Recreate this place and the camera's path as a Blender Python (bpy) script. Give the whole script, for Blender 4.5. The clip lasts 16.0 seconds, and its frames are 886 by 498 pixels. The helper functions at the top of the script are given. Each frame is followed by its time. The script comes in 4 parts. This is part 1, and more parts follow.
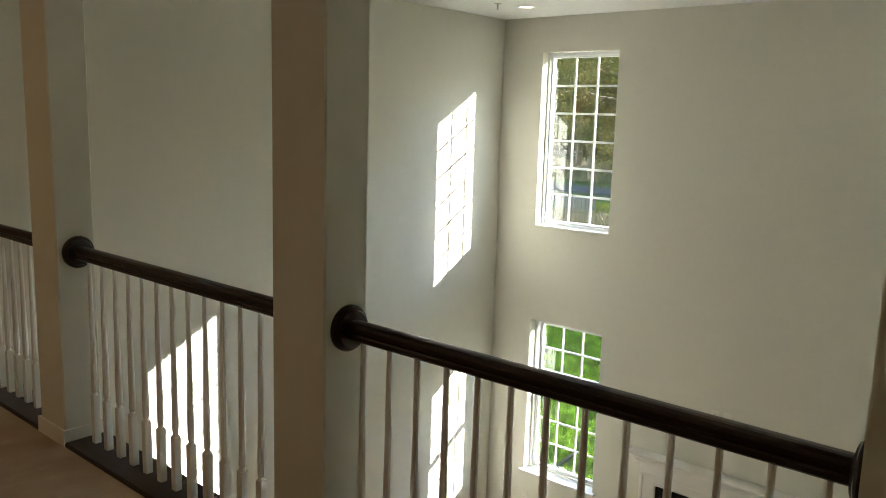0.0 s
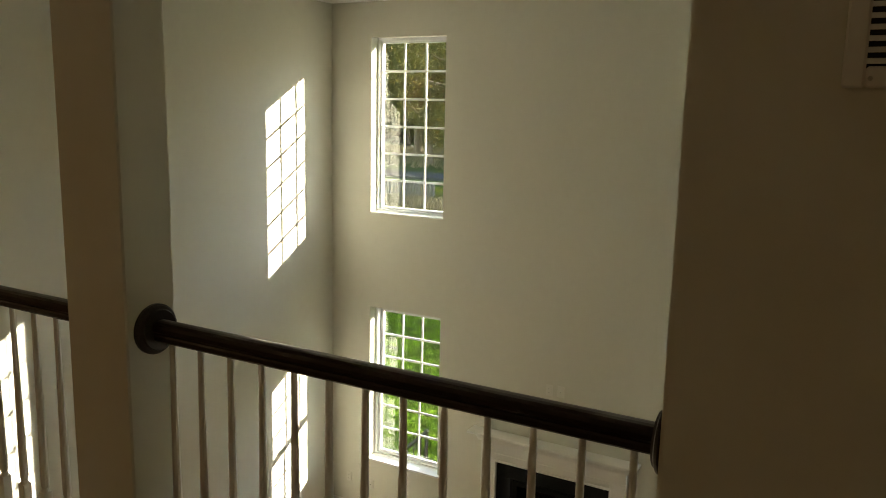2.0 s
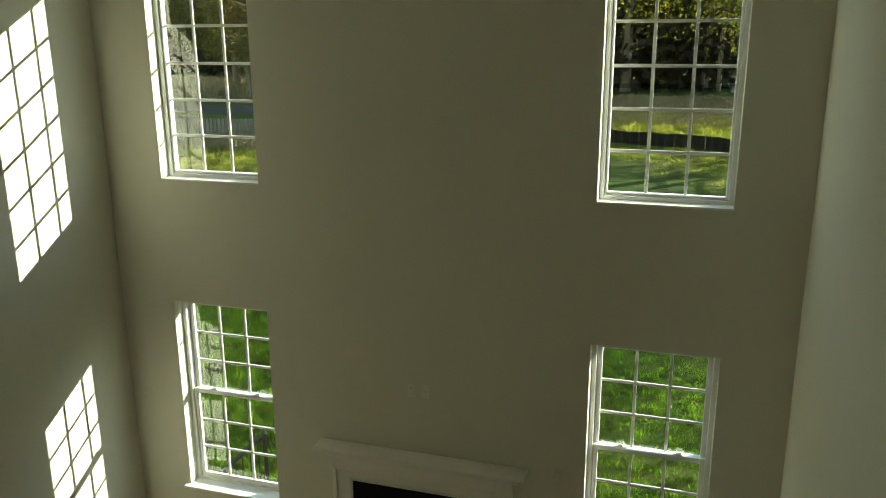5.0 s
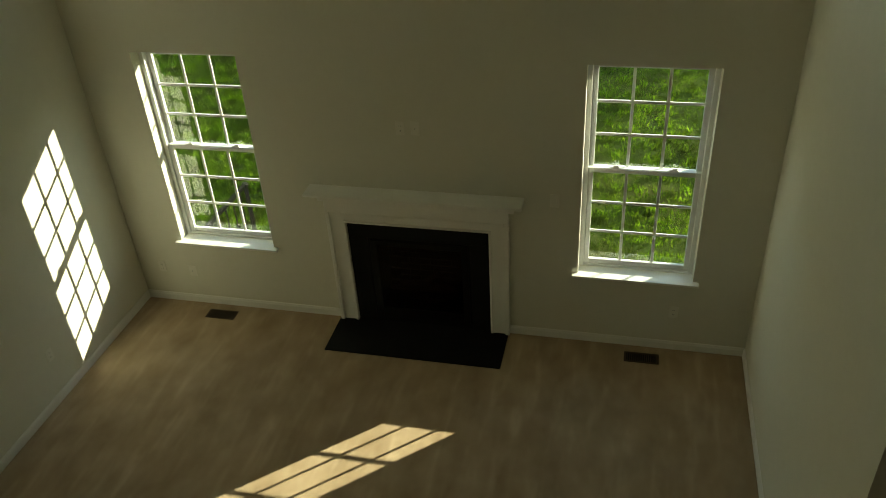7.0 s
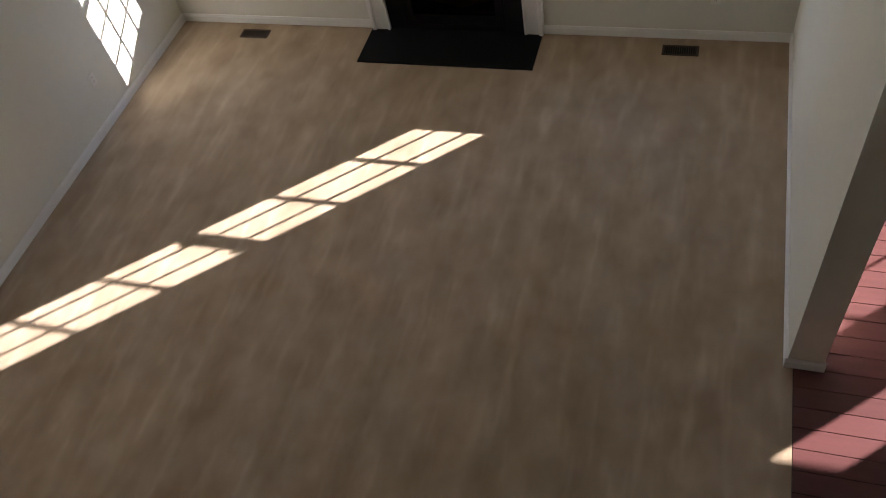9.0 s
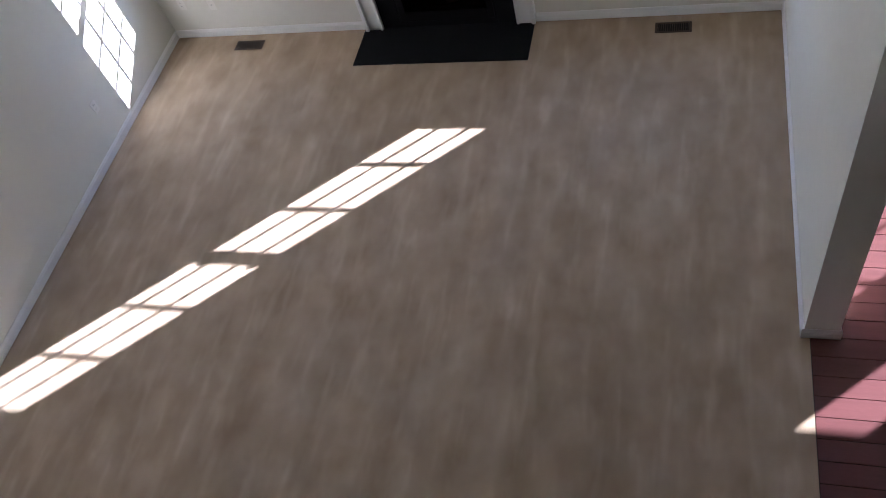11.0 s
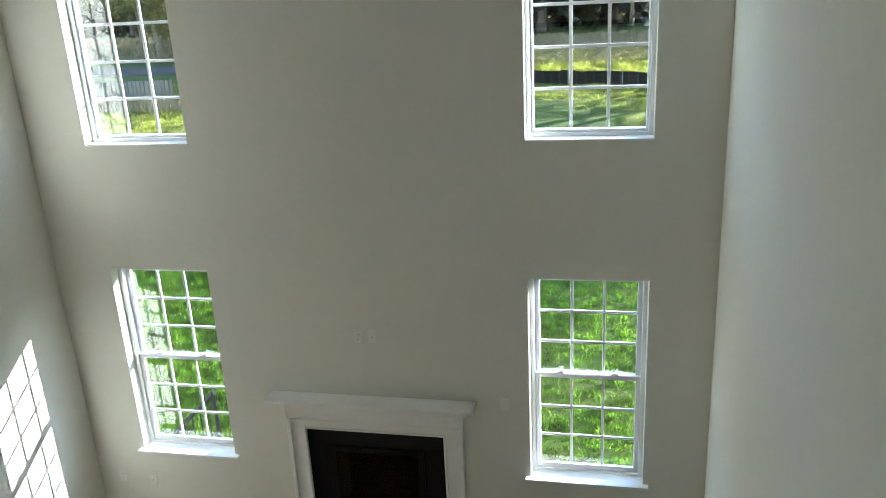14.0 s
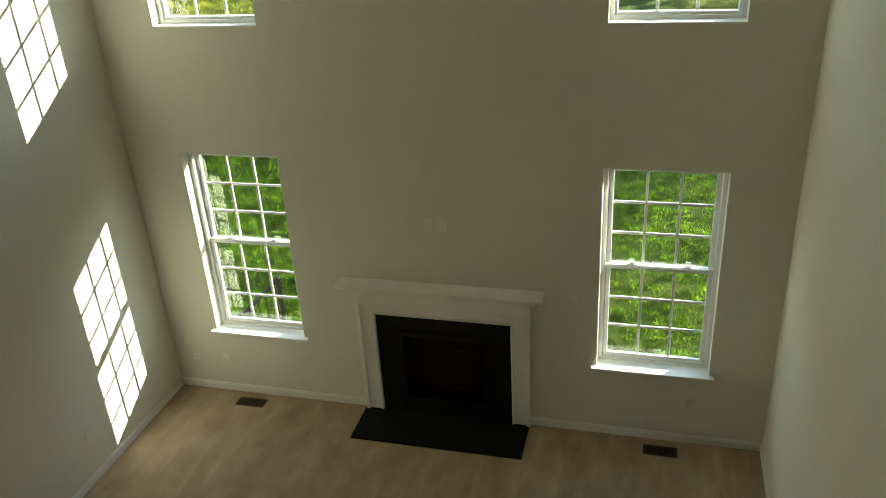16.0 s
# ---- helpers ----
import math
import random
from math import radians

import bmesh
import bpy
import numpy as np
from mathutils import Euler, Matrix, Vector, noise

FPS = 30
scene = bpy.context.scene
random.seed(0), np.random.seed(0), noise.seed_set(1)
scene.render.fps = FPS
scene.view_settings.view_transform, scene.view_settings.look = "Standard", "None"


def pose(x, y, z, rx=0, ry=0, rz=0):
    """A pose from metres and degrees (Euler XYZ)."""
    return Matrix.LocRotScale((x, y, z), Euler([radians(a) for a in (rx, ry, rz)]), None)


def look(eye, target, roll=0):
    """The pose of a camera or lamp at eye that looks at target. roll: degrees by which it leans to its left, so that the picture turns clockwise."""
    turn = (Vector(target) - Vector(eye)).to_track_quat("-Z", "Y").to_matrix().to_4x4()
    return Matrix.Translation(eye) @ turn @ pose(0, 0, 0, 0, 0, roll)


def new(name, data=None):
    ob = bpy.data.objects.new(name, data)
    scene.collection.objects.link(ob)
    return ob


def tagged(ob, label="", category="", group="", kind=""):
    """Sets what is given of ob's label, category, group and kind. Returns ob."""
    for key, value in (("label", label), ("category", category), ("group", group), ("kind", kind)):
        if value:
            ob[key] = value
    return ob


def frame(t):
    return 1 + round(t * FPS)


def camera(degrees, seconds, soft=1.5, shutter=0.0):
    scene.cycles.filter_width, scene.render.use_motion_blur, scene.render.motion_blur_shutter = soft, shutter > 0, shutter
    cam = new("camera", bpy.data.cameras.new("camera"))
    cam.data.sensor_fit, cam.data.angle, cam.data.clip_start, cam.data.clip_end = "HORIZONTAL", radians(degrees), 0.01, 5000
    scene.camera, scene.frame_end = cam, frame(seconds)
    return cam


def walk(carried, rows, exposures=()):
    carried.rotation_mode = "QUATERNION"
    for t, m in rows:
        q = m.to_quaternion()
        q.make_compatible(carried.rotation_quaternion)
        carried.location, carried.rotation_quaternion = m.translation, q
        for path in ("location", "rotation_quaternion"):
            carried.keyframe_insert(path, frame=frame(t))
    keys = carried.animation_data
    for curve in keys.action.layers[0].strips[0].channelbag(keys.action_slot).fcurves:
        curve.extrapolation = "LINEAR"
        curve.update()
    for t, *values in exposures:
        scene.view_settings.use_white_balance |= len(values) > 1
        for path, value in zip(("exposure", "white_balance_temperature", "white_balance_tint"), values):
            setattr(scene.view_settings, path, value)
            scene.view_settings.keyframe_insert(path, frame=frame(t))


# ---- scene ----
cam = camera(57.9, 16.0, soft=0.95)
PATH = [
    (0, (5.526, -7.382, 4.735), (4.240, -5.885, 4.411), 1.65),
    (0.5, (5.588, -7.418, 4.762), (4.216, -5.984, 4.515), 2.33),
    (1, (5.505, -7.327, 4.717), (4.255, -5.784, 4.479), 2.95),
    (1.5, (5.547, -7.351, 4.737), (4.461, -5.696, 4.453), 2.89),
    (2, (5.553, -7.268, 4.724), (4.586, -5.552, 4.379), 1.25),
    (2.5, (5.453, -7.142, 4.685), (4.582, -5.387, 4.286), 0.09),
    (3, (5.196, -6.874, 4.704), (4.421, -5.087, 4.251), -0.04),
    (3.5, (5.055, -6.520, 4.676), (4.340, -4.712, 4.209), -0.07),
    (5.8, (4.666, -5.459, 4.803), (4.17, -3.624, 4.183), -1.5),
    (6, (4.631, -5.465, 4.814), (4.161, -3.638, 4.151), -1.9),
    (6.5, (4.456, -5.502, 4.706), (4.043, -3.733, 3.87), -2.2),
    (7, (4.452, -5.455, 4.618), (4.027, -3.848, 3.505), -3.8),
    (7.5, (4.516, -5.506, 4.508), (4.075, -4.09, 3.167), -5.9),
    (8, (4.799, -5.491, 4.378), (4.276, -4.251, 2.898), -10.6),
    (8.5, (4.847, -5.497, 4.354), (4.301, -4.357, 2.804), -13.6),
    (9, (4.873, -5.559, 4.362), (4.314, -4.433, 2.806), -14.5),
    (9.5, (4.86, -5.569, 4.409), (4.303, -4.4, 2.884), -14.7),
    (11.8, (4.844, -5.483, 4.533), (4.265, -4.439, 2.929), -22.6),
    (12, (4.838, -5.505, 4.535), (4.274, -4.349, 3.003), -19.6),
    (12.5, (4.773, -5.641, 4.547), (4.282, -4.199, 3.251), -11.9),
    (13, (4.762, -5.665, 4.604), (4.319, -4.029, 3.543), -7.0),
    (13.5, (4.737, -5.739, 4.686), (4.325, -3.977, 3.834), -4.2),
    (14, (4.762, -5.783, 4.746), (4.355, -3.934, 4.102), -3.1),
    (14.5, (4.75, -5.69, 4.99), (4.353, -3.839, 4.352), -2.6),
    (15, (4.639, -5.745, 4.761), (4.274, -3.967, 3.922), -1.8),
    (15.5, (4.591, -5.761, 4.713), (4.172, -4.015, 3.832), -2.4),
    (16, (4.503, -5.788, 4.722), (4.01, -4.066, 3.833), -3.6),
]
EXPOSURES = [
    (0, 4.05, 6800, 10), (0.5, 3.87, 7500, 9), (1, 3.67, 8100, 8), (1.5, 3.58, 8300, 8), (2.5, 3.5, 8300, 6), (3.0, 3.5, 7600, -3), (3.5, 3.28, 7500, -5), (6, 2.32, 9400, -11), (7, 2.32, 9800, -10),
    (8, 2.85, 8300, 0), (9, 3.42, 6700, 23), (9.5, 3.56, 6350, 26), (12, 4.04, 5300, 26), (12.5, 4.0, 5250, 23), (13, 3.97, 5350, 20), (13.5, 3.88, 5550, 10),
    (14.5, 3.56, 6500, 8), (15, 3.3, 7200, 2), (16, 3.12, 8000, -3),
]
walk(cam, [(t, look(eye, target, roll)) for t, eye, target, roll in PATH], EXPOSURES)

# ---- light ----
SUN_TO = Vector((1.0, 0.91, 0.535)).normalized()
world = bpy.data.worlds.new("sky")
scene.world = world
world.use_nodes = True
sky = world.node_tree.nodes.new("ShaderNodeTexSky")
sky.sky_type = "NISHITA"
sky.sun_disc = False
sky.dust_density = 0.2
sky.sun_elevation = math.asin(SUN_TO.z)
sky.sun_rotation = math.atan2(SUN_TO.x, SUN_TO.y)
world.node_tree.nodes["Background"].inputs["Strength"].default_value = 0.15
world.node_tree.links.new(sky.outputs[0], world.node_tree.nodes["Background"].inputs[0])
sun = new("sun", bpy.data.lights.new("sun", "SUN"))
sun.data.energy = 3.6
sun.data.angle = radians(0.3)
sun.data.color = (0.97, 0.98, 1.0)
sun.matrix_world = look(SUN_TO * 50, (0, 0, 0))

# assumed warm ceiling lamps, unseen, added to brighten the gallery walls
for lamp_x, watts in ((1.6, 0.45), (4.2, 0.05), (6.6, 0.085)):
    lamp = new("assumed_gallery_lamp", bpy.data.lights.new("assumed_gallery_lamp", "AREA"))
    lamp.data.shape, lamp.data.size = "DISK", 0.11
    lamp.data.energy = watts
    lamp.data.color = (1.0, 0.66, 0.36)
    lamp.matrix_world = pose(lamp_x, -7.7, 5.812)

# ---- materials ----


def mat(name, base, rough=0.6, spec=0.5, metal=0.0, vary=0.0, scale=4.0, stretch=(1, 1, 1), bump=0.0, bump_scale=200.0, coat=0.0, dirt=None, random_object=0.0, island=0.0):
    """A principled material with colour variation at two scales and fine relief, in object coordinates of one metre."""
    m = bpy.data.materials.new(name)
    m.use_nodes = True
    nt = m.node_tree
    n, ln = nt.nodes, nt.links
    b = n["Principled BSDF"]
    b.inputs["Base Color"].default_value = (*base, 1)
    b.inputs["Roughness"].default_value = rough
    b.inputs["Specular IOR Level"].default_value = spec
    b.inputs["Metallic"].default_value = metal
    b.inputs["Coat Weight"].default_value = coat
    geo = n.new("ShaderNodeNewGeometry")
    mp = n.new("ShaderNodeMapping")
    mp.inputs["Scale"].default_value = stretch
    ln.new(geo.outputs["Position"], mp.inputs["Vector"])
    if vary:
        big = n.new("ShaderNodeTexNoise")
        big.inputs["Scale"].default_value = scale
        big.inputs["Detail"].default_value = 3
        small = n.new("ShaderNodeTexNoise")
        small.inputs["Scale"].default_value = scale * 14
        small.inputs["Detail"].default_value = 4
        ln.new(mp.outputs[0], big.inputs["Vector"])
        ln.new(mp.outputs[0], small.inputs["Vector"])
        add = n.new("ShaderNodeMath")
        add.operation = "ADD"
        ln.new(big.outputs["Fac"], add.inputs[0])
        ln.new(small.outputs["Fac"], add.inputs[1])
        last = add.outputs[0]
        if random_object or island:
            info = n.new("ShaderNodeObjectInfo")
            ra = n.new("ShaderNodeMath")
            ra.operation = "MULTIPLY_ADD"
            ra.inputs[1].default_value = (random_object or island) * 2
            ln.new(info.outputs["Random"] if random_object else geo.outputs["Random Per Island"], ra.inputs[0])
            ln.new(last, ra.inputs[2])
            last = ra.outputs[0]
            off = (random_object or island)
        else:
            off = 0
        rng = n.new("ShaderNodeMapRange")
        rng.inputs["From Min"].default_value = 0.6
        rng.inputs["From Max"].default_value = 1.4 + 2 * off
        rng.inputs["To Min"].default_value = 1 - vary
        rng.inputs["To Max"].default_value = 1 + vary
        ln.new(last, rng.inputs["Value"])
        mul = n.new("ShaderNodeVectorMath")
        mul.operation = "SCALE"
        mul.inputs[0].default_value = base
        ln.new(rng.outputs[0], mul.inputs["Scale"])
        out = mul.outputs[0]
        if dirt:
            mix = n.new("ShaderNodeMix")
            mix.data_type = "RGBA"
            mix.inputs["B"].default_value = (*dirt, 1)
            rm = n.new("ShaderNodeMapRange")
            rm.inputs["From Min"].default_value = 0.52
            rm.inputs["From Max"].default_value = 0.7
            ln.new(big.outputs["Fac"], rm.inputs["Value"])
            ln.new(rm.outputs[0], mix.inputs["Factor"])
            ln.new(out, mix.inputs["A"])
            out = mix.outputs["Result"]
        ln.new(out, b.inputs["Base Color"])
    if bump:
        bn = n.new("ShaderNodeTexNoise")
        bn.inputs["Scale"].default_value = bump_scale
        bn.inputs["Detail"].default_value = 3
        ln.new(geo.outputs["Position"], bn.inputs["Vector"])
        bp = n.new("ShaderNodeBump")
        bp.inputs["Strength"].default_value = bump
        bp.inputs["Distance"].default_value = 0.004
        ln.new(bn.outputs["Fac"], bp.inputs["Height"])
        ln.new(bp.outputs[0], b.inputs["Normal"])
    return m


def leaf_mat(name, a, b_, c, clump=0.0):
    """Leaves in three colours mixed leaf by leaf, letting some light through."""
    m = bpy.data.materials.new(name)
    m.use_nodes = True
    nt = m.node_tree
    n, ln = nt.nodes, nt.links
    b = n["Principled BSDF"]
    geo = n.new("ShaderNodeNewGeometry")
    ramp = n.new("ShaderNodeValToRGB")
    ramp.color_ramp.elements[0].color = (*a, 1)
    ramp.color_ramp.elements[1].color = (*c, 1)
    ramp.color_ramp.elements.new(0.5).color = (*b_, 1)
    ln.new(geo.outputs["Random Per Island"], ramp.inputs[0])
    colour = ramp.outputs[0]
    if clump:
        t = n.new("ShaderNodeTexNoise")
        t.inputs["Scale"].default_value = clump
        t.inputs["Detail"].default_value = 3
        ln.new(geo.outputs["Position"], t.inputs["Vector"])
        mr = n.new("ShaderNodeMapRange")
        mr.inputs["From Min"].default_value, mr.inputs["From Max"].default_value = 0.36, 0.64
        mr.inputs["To Min"].default_value, mr.inputs["To Max"].default_value = 0.30, 1.60
        ln.new(t.outputs["Fac"], mr.inputs["Value"])
        sc = n.new("ShaderNodeVectorMath")
        sc.operation = "SCALE"
        ln.new(colour, sc.inputs[0])
        ln.new(mr.outputs[0], sc.inputs["Scale"])
        colour = sc.outputs[0]
    ln.new(colour, b.inputs["Base Color"])
    b.inputs["Roughness"].default_value = 0.7
    b.inputs["Specular IOR Level"].default_value = 0.15
    tr = n.new("ShaderNodeBsdfTranslucent")
    ln.new(colour, tr.inputs["Color"])
    mx = n.new("ShaderNodeMixShader")
    mx.inputs[0].default_value = 0.45
    ln.new(b.outputs[0], mx.inputs[1])
    ln.new(tr.outputs[0], mx.inputs[2])
    ln.new(mx.outputs[0], n["Material Output"].inputs["Surface"])
    return m


def glass_mat(name, tint, gloss):
    """Clear window glass: lets light straight through, with a mirror gloss that grows at grazing angles."""
    m = bpy.data.materials.new(name)
    m.use_nodes = True
    n, ln = m.node_tree.nodes, m.node_tree.links
    n.remove(n["Principled BSDF"])
    lw = n.new("ShaderNodeLayerWeight")
    p = n.new("ShaderNodeMath")
    p.operation = "POWER"
    p.inputs[1].default_value = 4.0
    ln.new(lw.outputs["Facing"], p.inputs[0])
    r = n.new("ShaderNodeMapRange")
    r.inputs["To Min"].default_value = gloss
    r.inputs["To Max"].default_value = 0.9
    ln.new(p.outputs[0], r.inputs["Value"])
    t = n.new("ShaderNodeBsdfTransparent")
    t.inputs["Color"].default_value = (*tint, 1)
    g = n.new("ShaderNodeBsdfGlossy")
    g.inputs["Roughness"].default_value = 0.0
    mx = n.new("ShaderNodeMixShader")
    ln.new(r.outputs[0], mx.inputs[0])
    ln.new(t.outputs[0], mx.inputs[1])
    ln.new(g.outputs[0], mx.inputs[2])
    ln.new(mx.outputs[0], n["Material Output"].inputs["Surface"])
    return m


def carpet_mat():
    """Tan cut-pile carpet with lighter brushed streaks left by a vacuum cleaner and fine tuft relief."""
    m = mat("tan_carpet", (0.40, 0.285, 0.175), 0.95, 0.1)
    n, ln = m.node_tree.nodes, m.node_tree.links
    b = n["Principled BSDF"]
    b.inputs["Sheen Weight"].default_value = 0.25
    geo = n.new("ShaderNodeNewGeometry")

    def noise_at(scale, stretch, detail, rot=0.0):
        mp = n.new("ShaderNodeMapping")
        mp.inputs["Scale"].default_value = stretch
        mp.inputs["Rotation"].default_value = (0, 0, rot)
        ln.new(geo.outputs["Position"], mp.inputs["Vector"])
        t = n.new("ShaderNodeTexNoise")
        t.inputs["Scale"].default_value = scale
        t.inputs["Detail"].default_value = detail
        ln.new(mp.outputs[0], t.inputs["Vector"])
        return t.outputs["Fac"]

    streak = noise_at(3.0, (1.6, 0.9, 1), 6, 0.12)
    broad = noise_at(5.5, (1, 0.8, 1), 5)
    tuft = noise_at(240, (1, 1, 1), 2)
    ramp = n.new("ShaderNodeValToRGB")
    ramp.color_ramp.elements[0].position, ramp.color_ramp.elements[0].color = 0.42, (0.29, 0.195, 0.112, 1)
    ramp.color_ramp.elements[1].position, ramp.color_ramp.elements[1].color = 0.98, (0.53, 0.40, 0.27, 1)
    mixv = n.new("ShaderNodeMath")
    mixv.operation = "MULTIPLY_ADD"
    mixv.inputs[1].default_value = 0.45
    ln.new(broad, mixv.inputs[0])
    half = n.new("ShaderNodeMath")
    half.operation = "MULTIPLY"
    half.inputs[1].default_value = 0.55
    ln.new(streak, half.inputs[0])
    ln.new(half.outputs[0], mixv.inputs[2])
    stroke = noise_at(4.2, (2.6, 0.40, 1), 5, 0.10)
    thr = n.new("ShaderNodeMapRange")
    thr.inputs["From Min"].default_value, thr.inputs["From Max"].default_value = 0.52, 0.80
    thr.inputs["To Max"].default_value = 0.26
    ln.new(stroke, thr.inputs["Value"])
    plus = n.new("ShaderNodeMath")
    plus.operation = "ADD"
    lane = noise_at(1.5, (2.4, 0.16, 1), 1, -0.04)
    lanes = n.new("ShaderNodeMath")
    lanes.operation = "MULTIPLY_ADD"
    lanes.inputs[1].default_value = 0.30
    ln.new(lane, lanes.inputs[0])
    ln.new(mixv.outputs[0], lanes.inputs[2])
    ln.new(lanes.outputs[0], plus.inputs[0])
    ln.new(thr.outputs[0], plus.inputs[1])
    ln.new(plus.outputs[0], ramp.inputs[0])
    r2 = n.new("ShaderNodeMapRange")
    r2.inputs["From Min"].default_value, r2.inputs["From Max"].default_value = 0.3, 0.7
    r2.inputs["To Min"].default_value, r2.inputs["To Max"].default_value = 0.8, 1.15
    ln.new(tuft, r2.inputs["Value"])
    sc = n.new("ShaderNodeVectorMath")
    sc.operation = "SCALE"
    ln.new(ramp.outputs[0], sc.inputs[0])
    ln.new(r2.outputs[0], sc.inputs["Scale"])
    ln.new(sc.outputs[0], b.inputs["Base Color"])
    bp = n.new("ShaderNodeBump")
    bp.inputs["Strength"].default_value = 0.7
    bp.inputs["Distance"].default_value = 0.006
    ln.new(tuft, bp.inputs["Height"])
    ln.new(bp.outputs[0], b.inputs["Normal"])
    return m


PAINT = mat("wall_paint", (0.70, 0.682, 0.60), 0.75, 0.3, vary=0.02, scale=0.8, bump=0.12, bump_scale=260)
CEIL = mat("ceiling_paint", (0.84, 0.83, 0.80), 0.9, 0.2, vary=0.015, scale=1.0, bump=0.15, bump_scale=180)
TRIM = mat("white_trim_paint", (0.80, 0.79, 0.76), 0.38, 0.5, vary=0.02, scale=3)
VINYL = mat("white_vinyl", (0.82, 0.83, 0.83), 0.35, 0.5, vary=0.015, scale=5)
CARPET = carpet_mat()
ESPRESSO = mat("espresso_wood", (0.016, 0.006, 0.005), 0.36, 0.35, vary=0.35, scale=6, stretch=(0.6, 8, 8), coat=0.08)
SLATE = mat("black_slate", (0.009, 0.009, 0.010), 0.65, 0.15, vary=0.25, scale=5, bump=0.25, bump_scale=90)
BLACKMETAL = mat("black_metal", (0.006, 0.006, 0.006), 0.65, 0.15, vary=0.2, scale=8)
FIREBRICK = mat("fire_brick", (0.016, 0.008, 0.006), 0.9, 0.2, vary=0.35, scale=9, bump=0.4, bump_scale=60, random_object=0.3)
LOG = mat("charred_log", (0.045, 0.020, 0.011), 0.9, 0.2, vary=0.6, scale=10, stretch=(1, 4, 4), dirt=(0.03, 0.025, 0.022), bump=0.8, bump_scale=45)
BROWNMETAL = mat("brown_register_metal", (0.055, 0.030, 0.018), 0.45, 0.5, metal=0.2, vary=0.15, scale=12)
PLASTIC = mat("ivory_plastic", (0.755, 0.735, 0.665), 0.5, 0.4)
DARKSLOT = mat("dark_slot", (0.02, 0.018, 0.016), 0.8, 0.2)
CHERRY = mat("cherry_floor_wood", (0.105, 0.038, 0.034), 0.26, 0.5, vary=0.28, scale=3, stretch=(0.7, 9, 1), coat=0.25, random_object=0.35)
METAL = mat("brushed_metal", (0.55, 0.54, 0.50), 0.35, 0.5, metal=0.9)
LAWN = mat("lawn_soil", (0.026, 0.044, 0.006), 0.95, 0.1, vary=0.7, scale=0.9, dirt=(0.05, 0.055, 0.012), bump=0.8, bump_scale=20)
SCRUB = mat("dry_scrub", (0.13, 0.105, 0.06), 0.9, 0.1, vary=0.4, scale=1.2, island=0.4)
BARK = mat("tree_bark", (0.085, 0.068, 0.052), 0.95, 0.1, vary=0.4, scale=5, stretch=(1, 1, 0.3), bump=0.9, bump_scale=25)
RIDGE = mat("shade_dark_backdrop", (0.012, 0.014, 0.008), 0.95, 0.1, vary=0.6, scale=0.5)
SILT = mat("black_silt_fabric", (0.007, 0.007, 0.006), 0.9, 0.05, vary=0.3, scale=2)
ASPHALT = mat("grey_asphalt", (0.04, 0.04, 0.039), 0.95, 0.05, vary=0.15, scale=2)
GREYWOOD = mat("weathered_fence_wood", (0.08, 0.073, 0.068), 0.9, 0.2, vary=0.3, scale=4, random_object=0.3)
SIDING = mat("pale_siding", (0.55, 0.53, 0.48), 0.6, 0.3, vary=0.04, scale=2)
CONCRETE = mat("concrete", (0.36, 0.35, 0.33), 0.9, 0.2, vary=0.2, scale=3, bump=0.3, bump_scale=60)
GRASS = leaf_mat("grass_blades", (0.020, 0.050, 0.003), (0.085, 0.165, 0.009), (0.18, 0.26, 0.028), 5.5)
DRYGRASS = leaf_mat("yellowish_grass_blades", (0.09, 0.105, 0.010), (0.20, 0.21, 0.026), (0.34, 0.31, 0.065), 1.8)
YELLOW = leaf_mat("yellow_green_leaves", (0.05, 0.06, 0.008), (0.16, 0.15, 0.014), (0.38, 0.32, 0.03))
GREENLEAF = leaf_mat("dull_green_leaves", (0.014, 0.022, 0.004), (0.042, 0.048, 0.009), (0.12, 0.085, 0.016))
RUST = leaf_mat("rust_leaves", (0.04, 0.022, 0.008), (0.11, 0.05, 0.016), (0.15, 0.095, 0.022))
# near black: the shade inside the woods is put into these leaf colours
SHADELEAF = leaf_mat("shade_dark_leaves", (0.004, 0.006, 0.003), (0.009, 0.011, 0.004), (0.018, 0.016, 0.006))
GLASS = glass_mat("window_glass", (0.97, 0.985, 0.975), 0.08)
SMOKED = glass_mat("smoked_fire_glass", (0.70, 0.66, 0.62), 0.02)
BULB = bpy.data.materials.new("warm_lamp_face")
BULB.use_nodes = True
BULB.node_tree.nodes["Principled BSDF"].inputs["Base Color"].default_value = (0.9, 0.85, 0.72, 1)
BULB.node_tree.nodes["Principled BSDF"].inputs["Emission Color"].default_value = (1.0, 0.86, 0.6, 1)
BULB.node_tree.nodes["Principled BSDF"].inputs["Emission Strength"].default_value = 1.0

# ---- building blocks ----


def finish(name, bm, material, parent=None, label="", bevel=0.0, smooth=False):
    if bevel:
        bmesh.ops.bevel(bm, geom=list(bm.edges), offset=bevel, segments=1, affect="EDGES", clamp_overlap=True)
    bmesh.ops.recalc_face_normals(bm, faces=list(bm.faces))
    me = bpy.data.meshes.new(name)
    bm.to_mesh(me)
    bm.free()
    me.materials.append(material)
    if smooth:
        for p in me.polygons:
            p.use_smooth = True
    ob = new(name, me)
    if parent is not None:
        ob.parent = parent
    if label:
        tagged(ob, label)
    return ob


def part(name, bm, material, parent, label="", bevel=0.0, smooth=False):
    return finish(name, bm, material, parent, label, bevel, smooth)


def empty(name, label, category, group="", kind="", at=(0, 0, 0)):
    ob = new(name)
    ob.empty_display_size = 0.1
    ob.location = at
    return tagged(ob, label, category, group, kind)


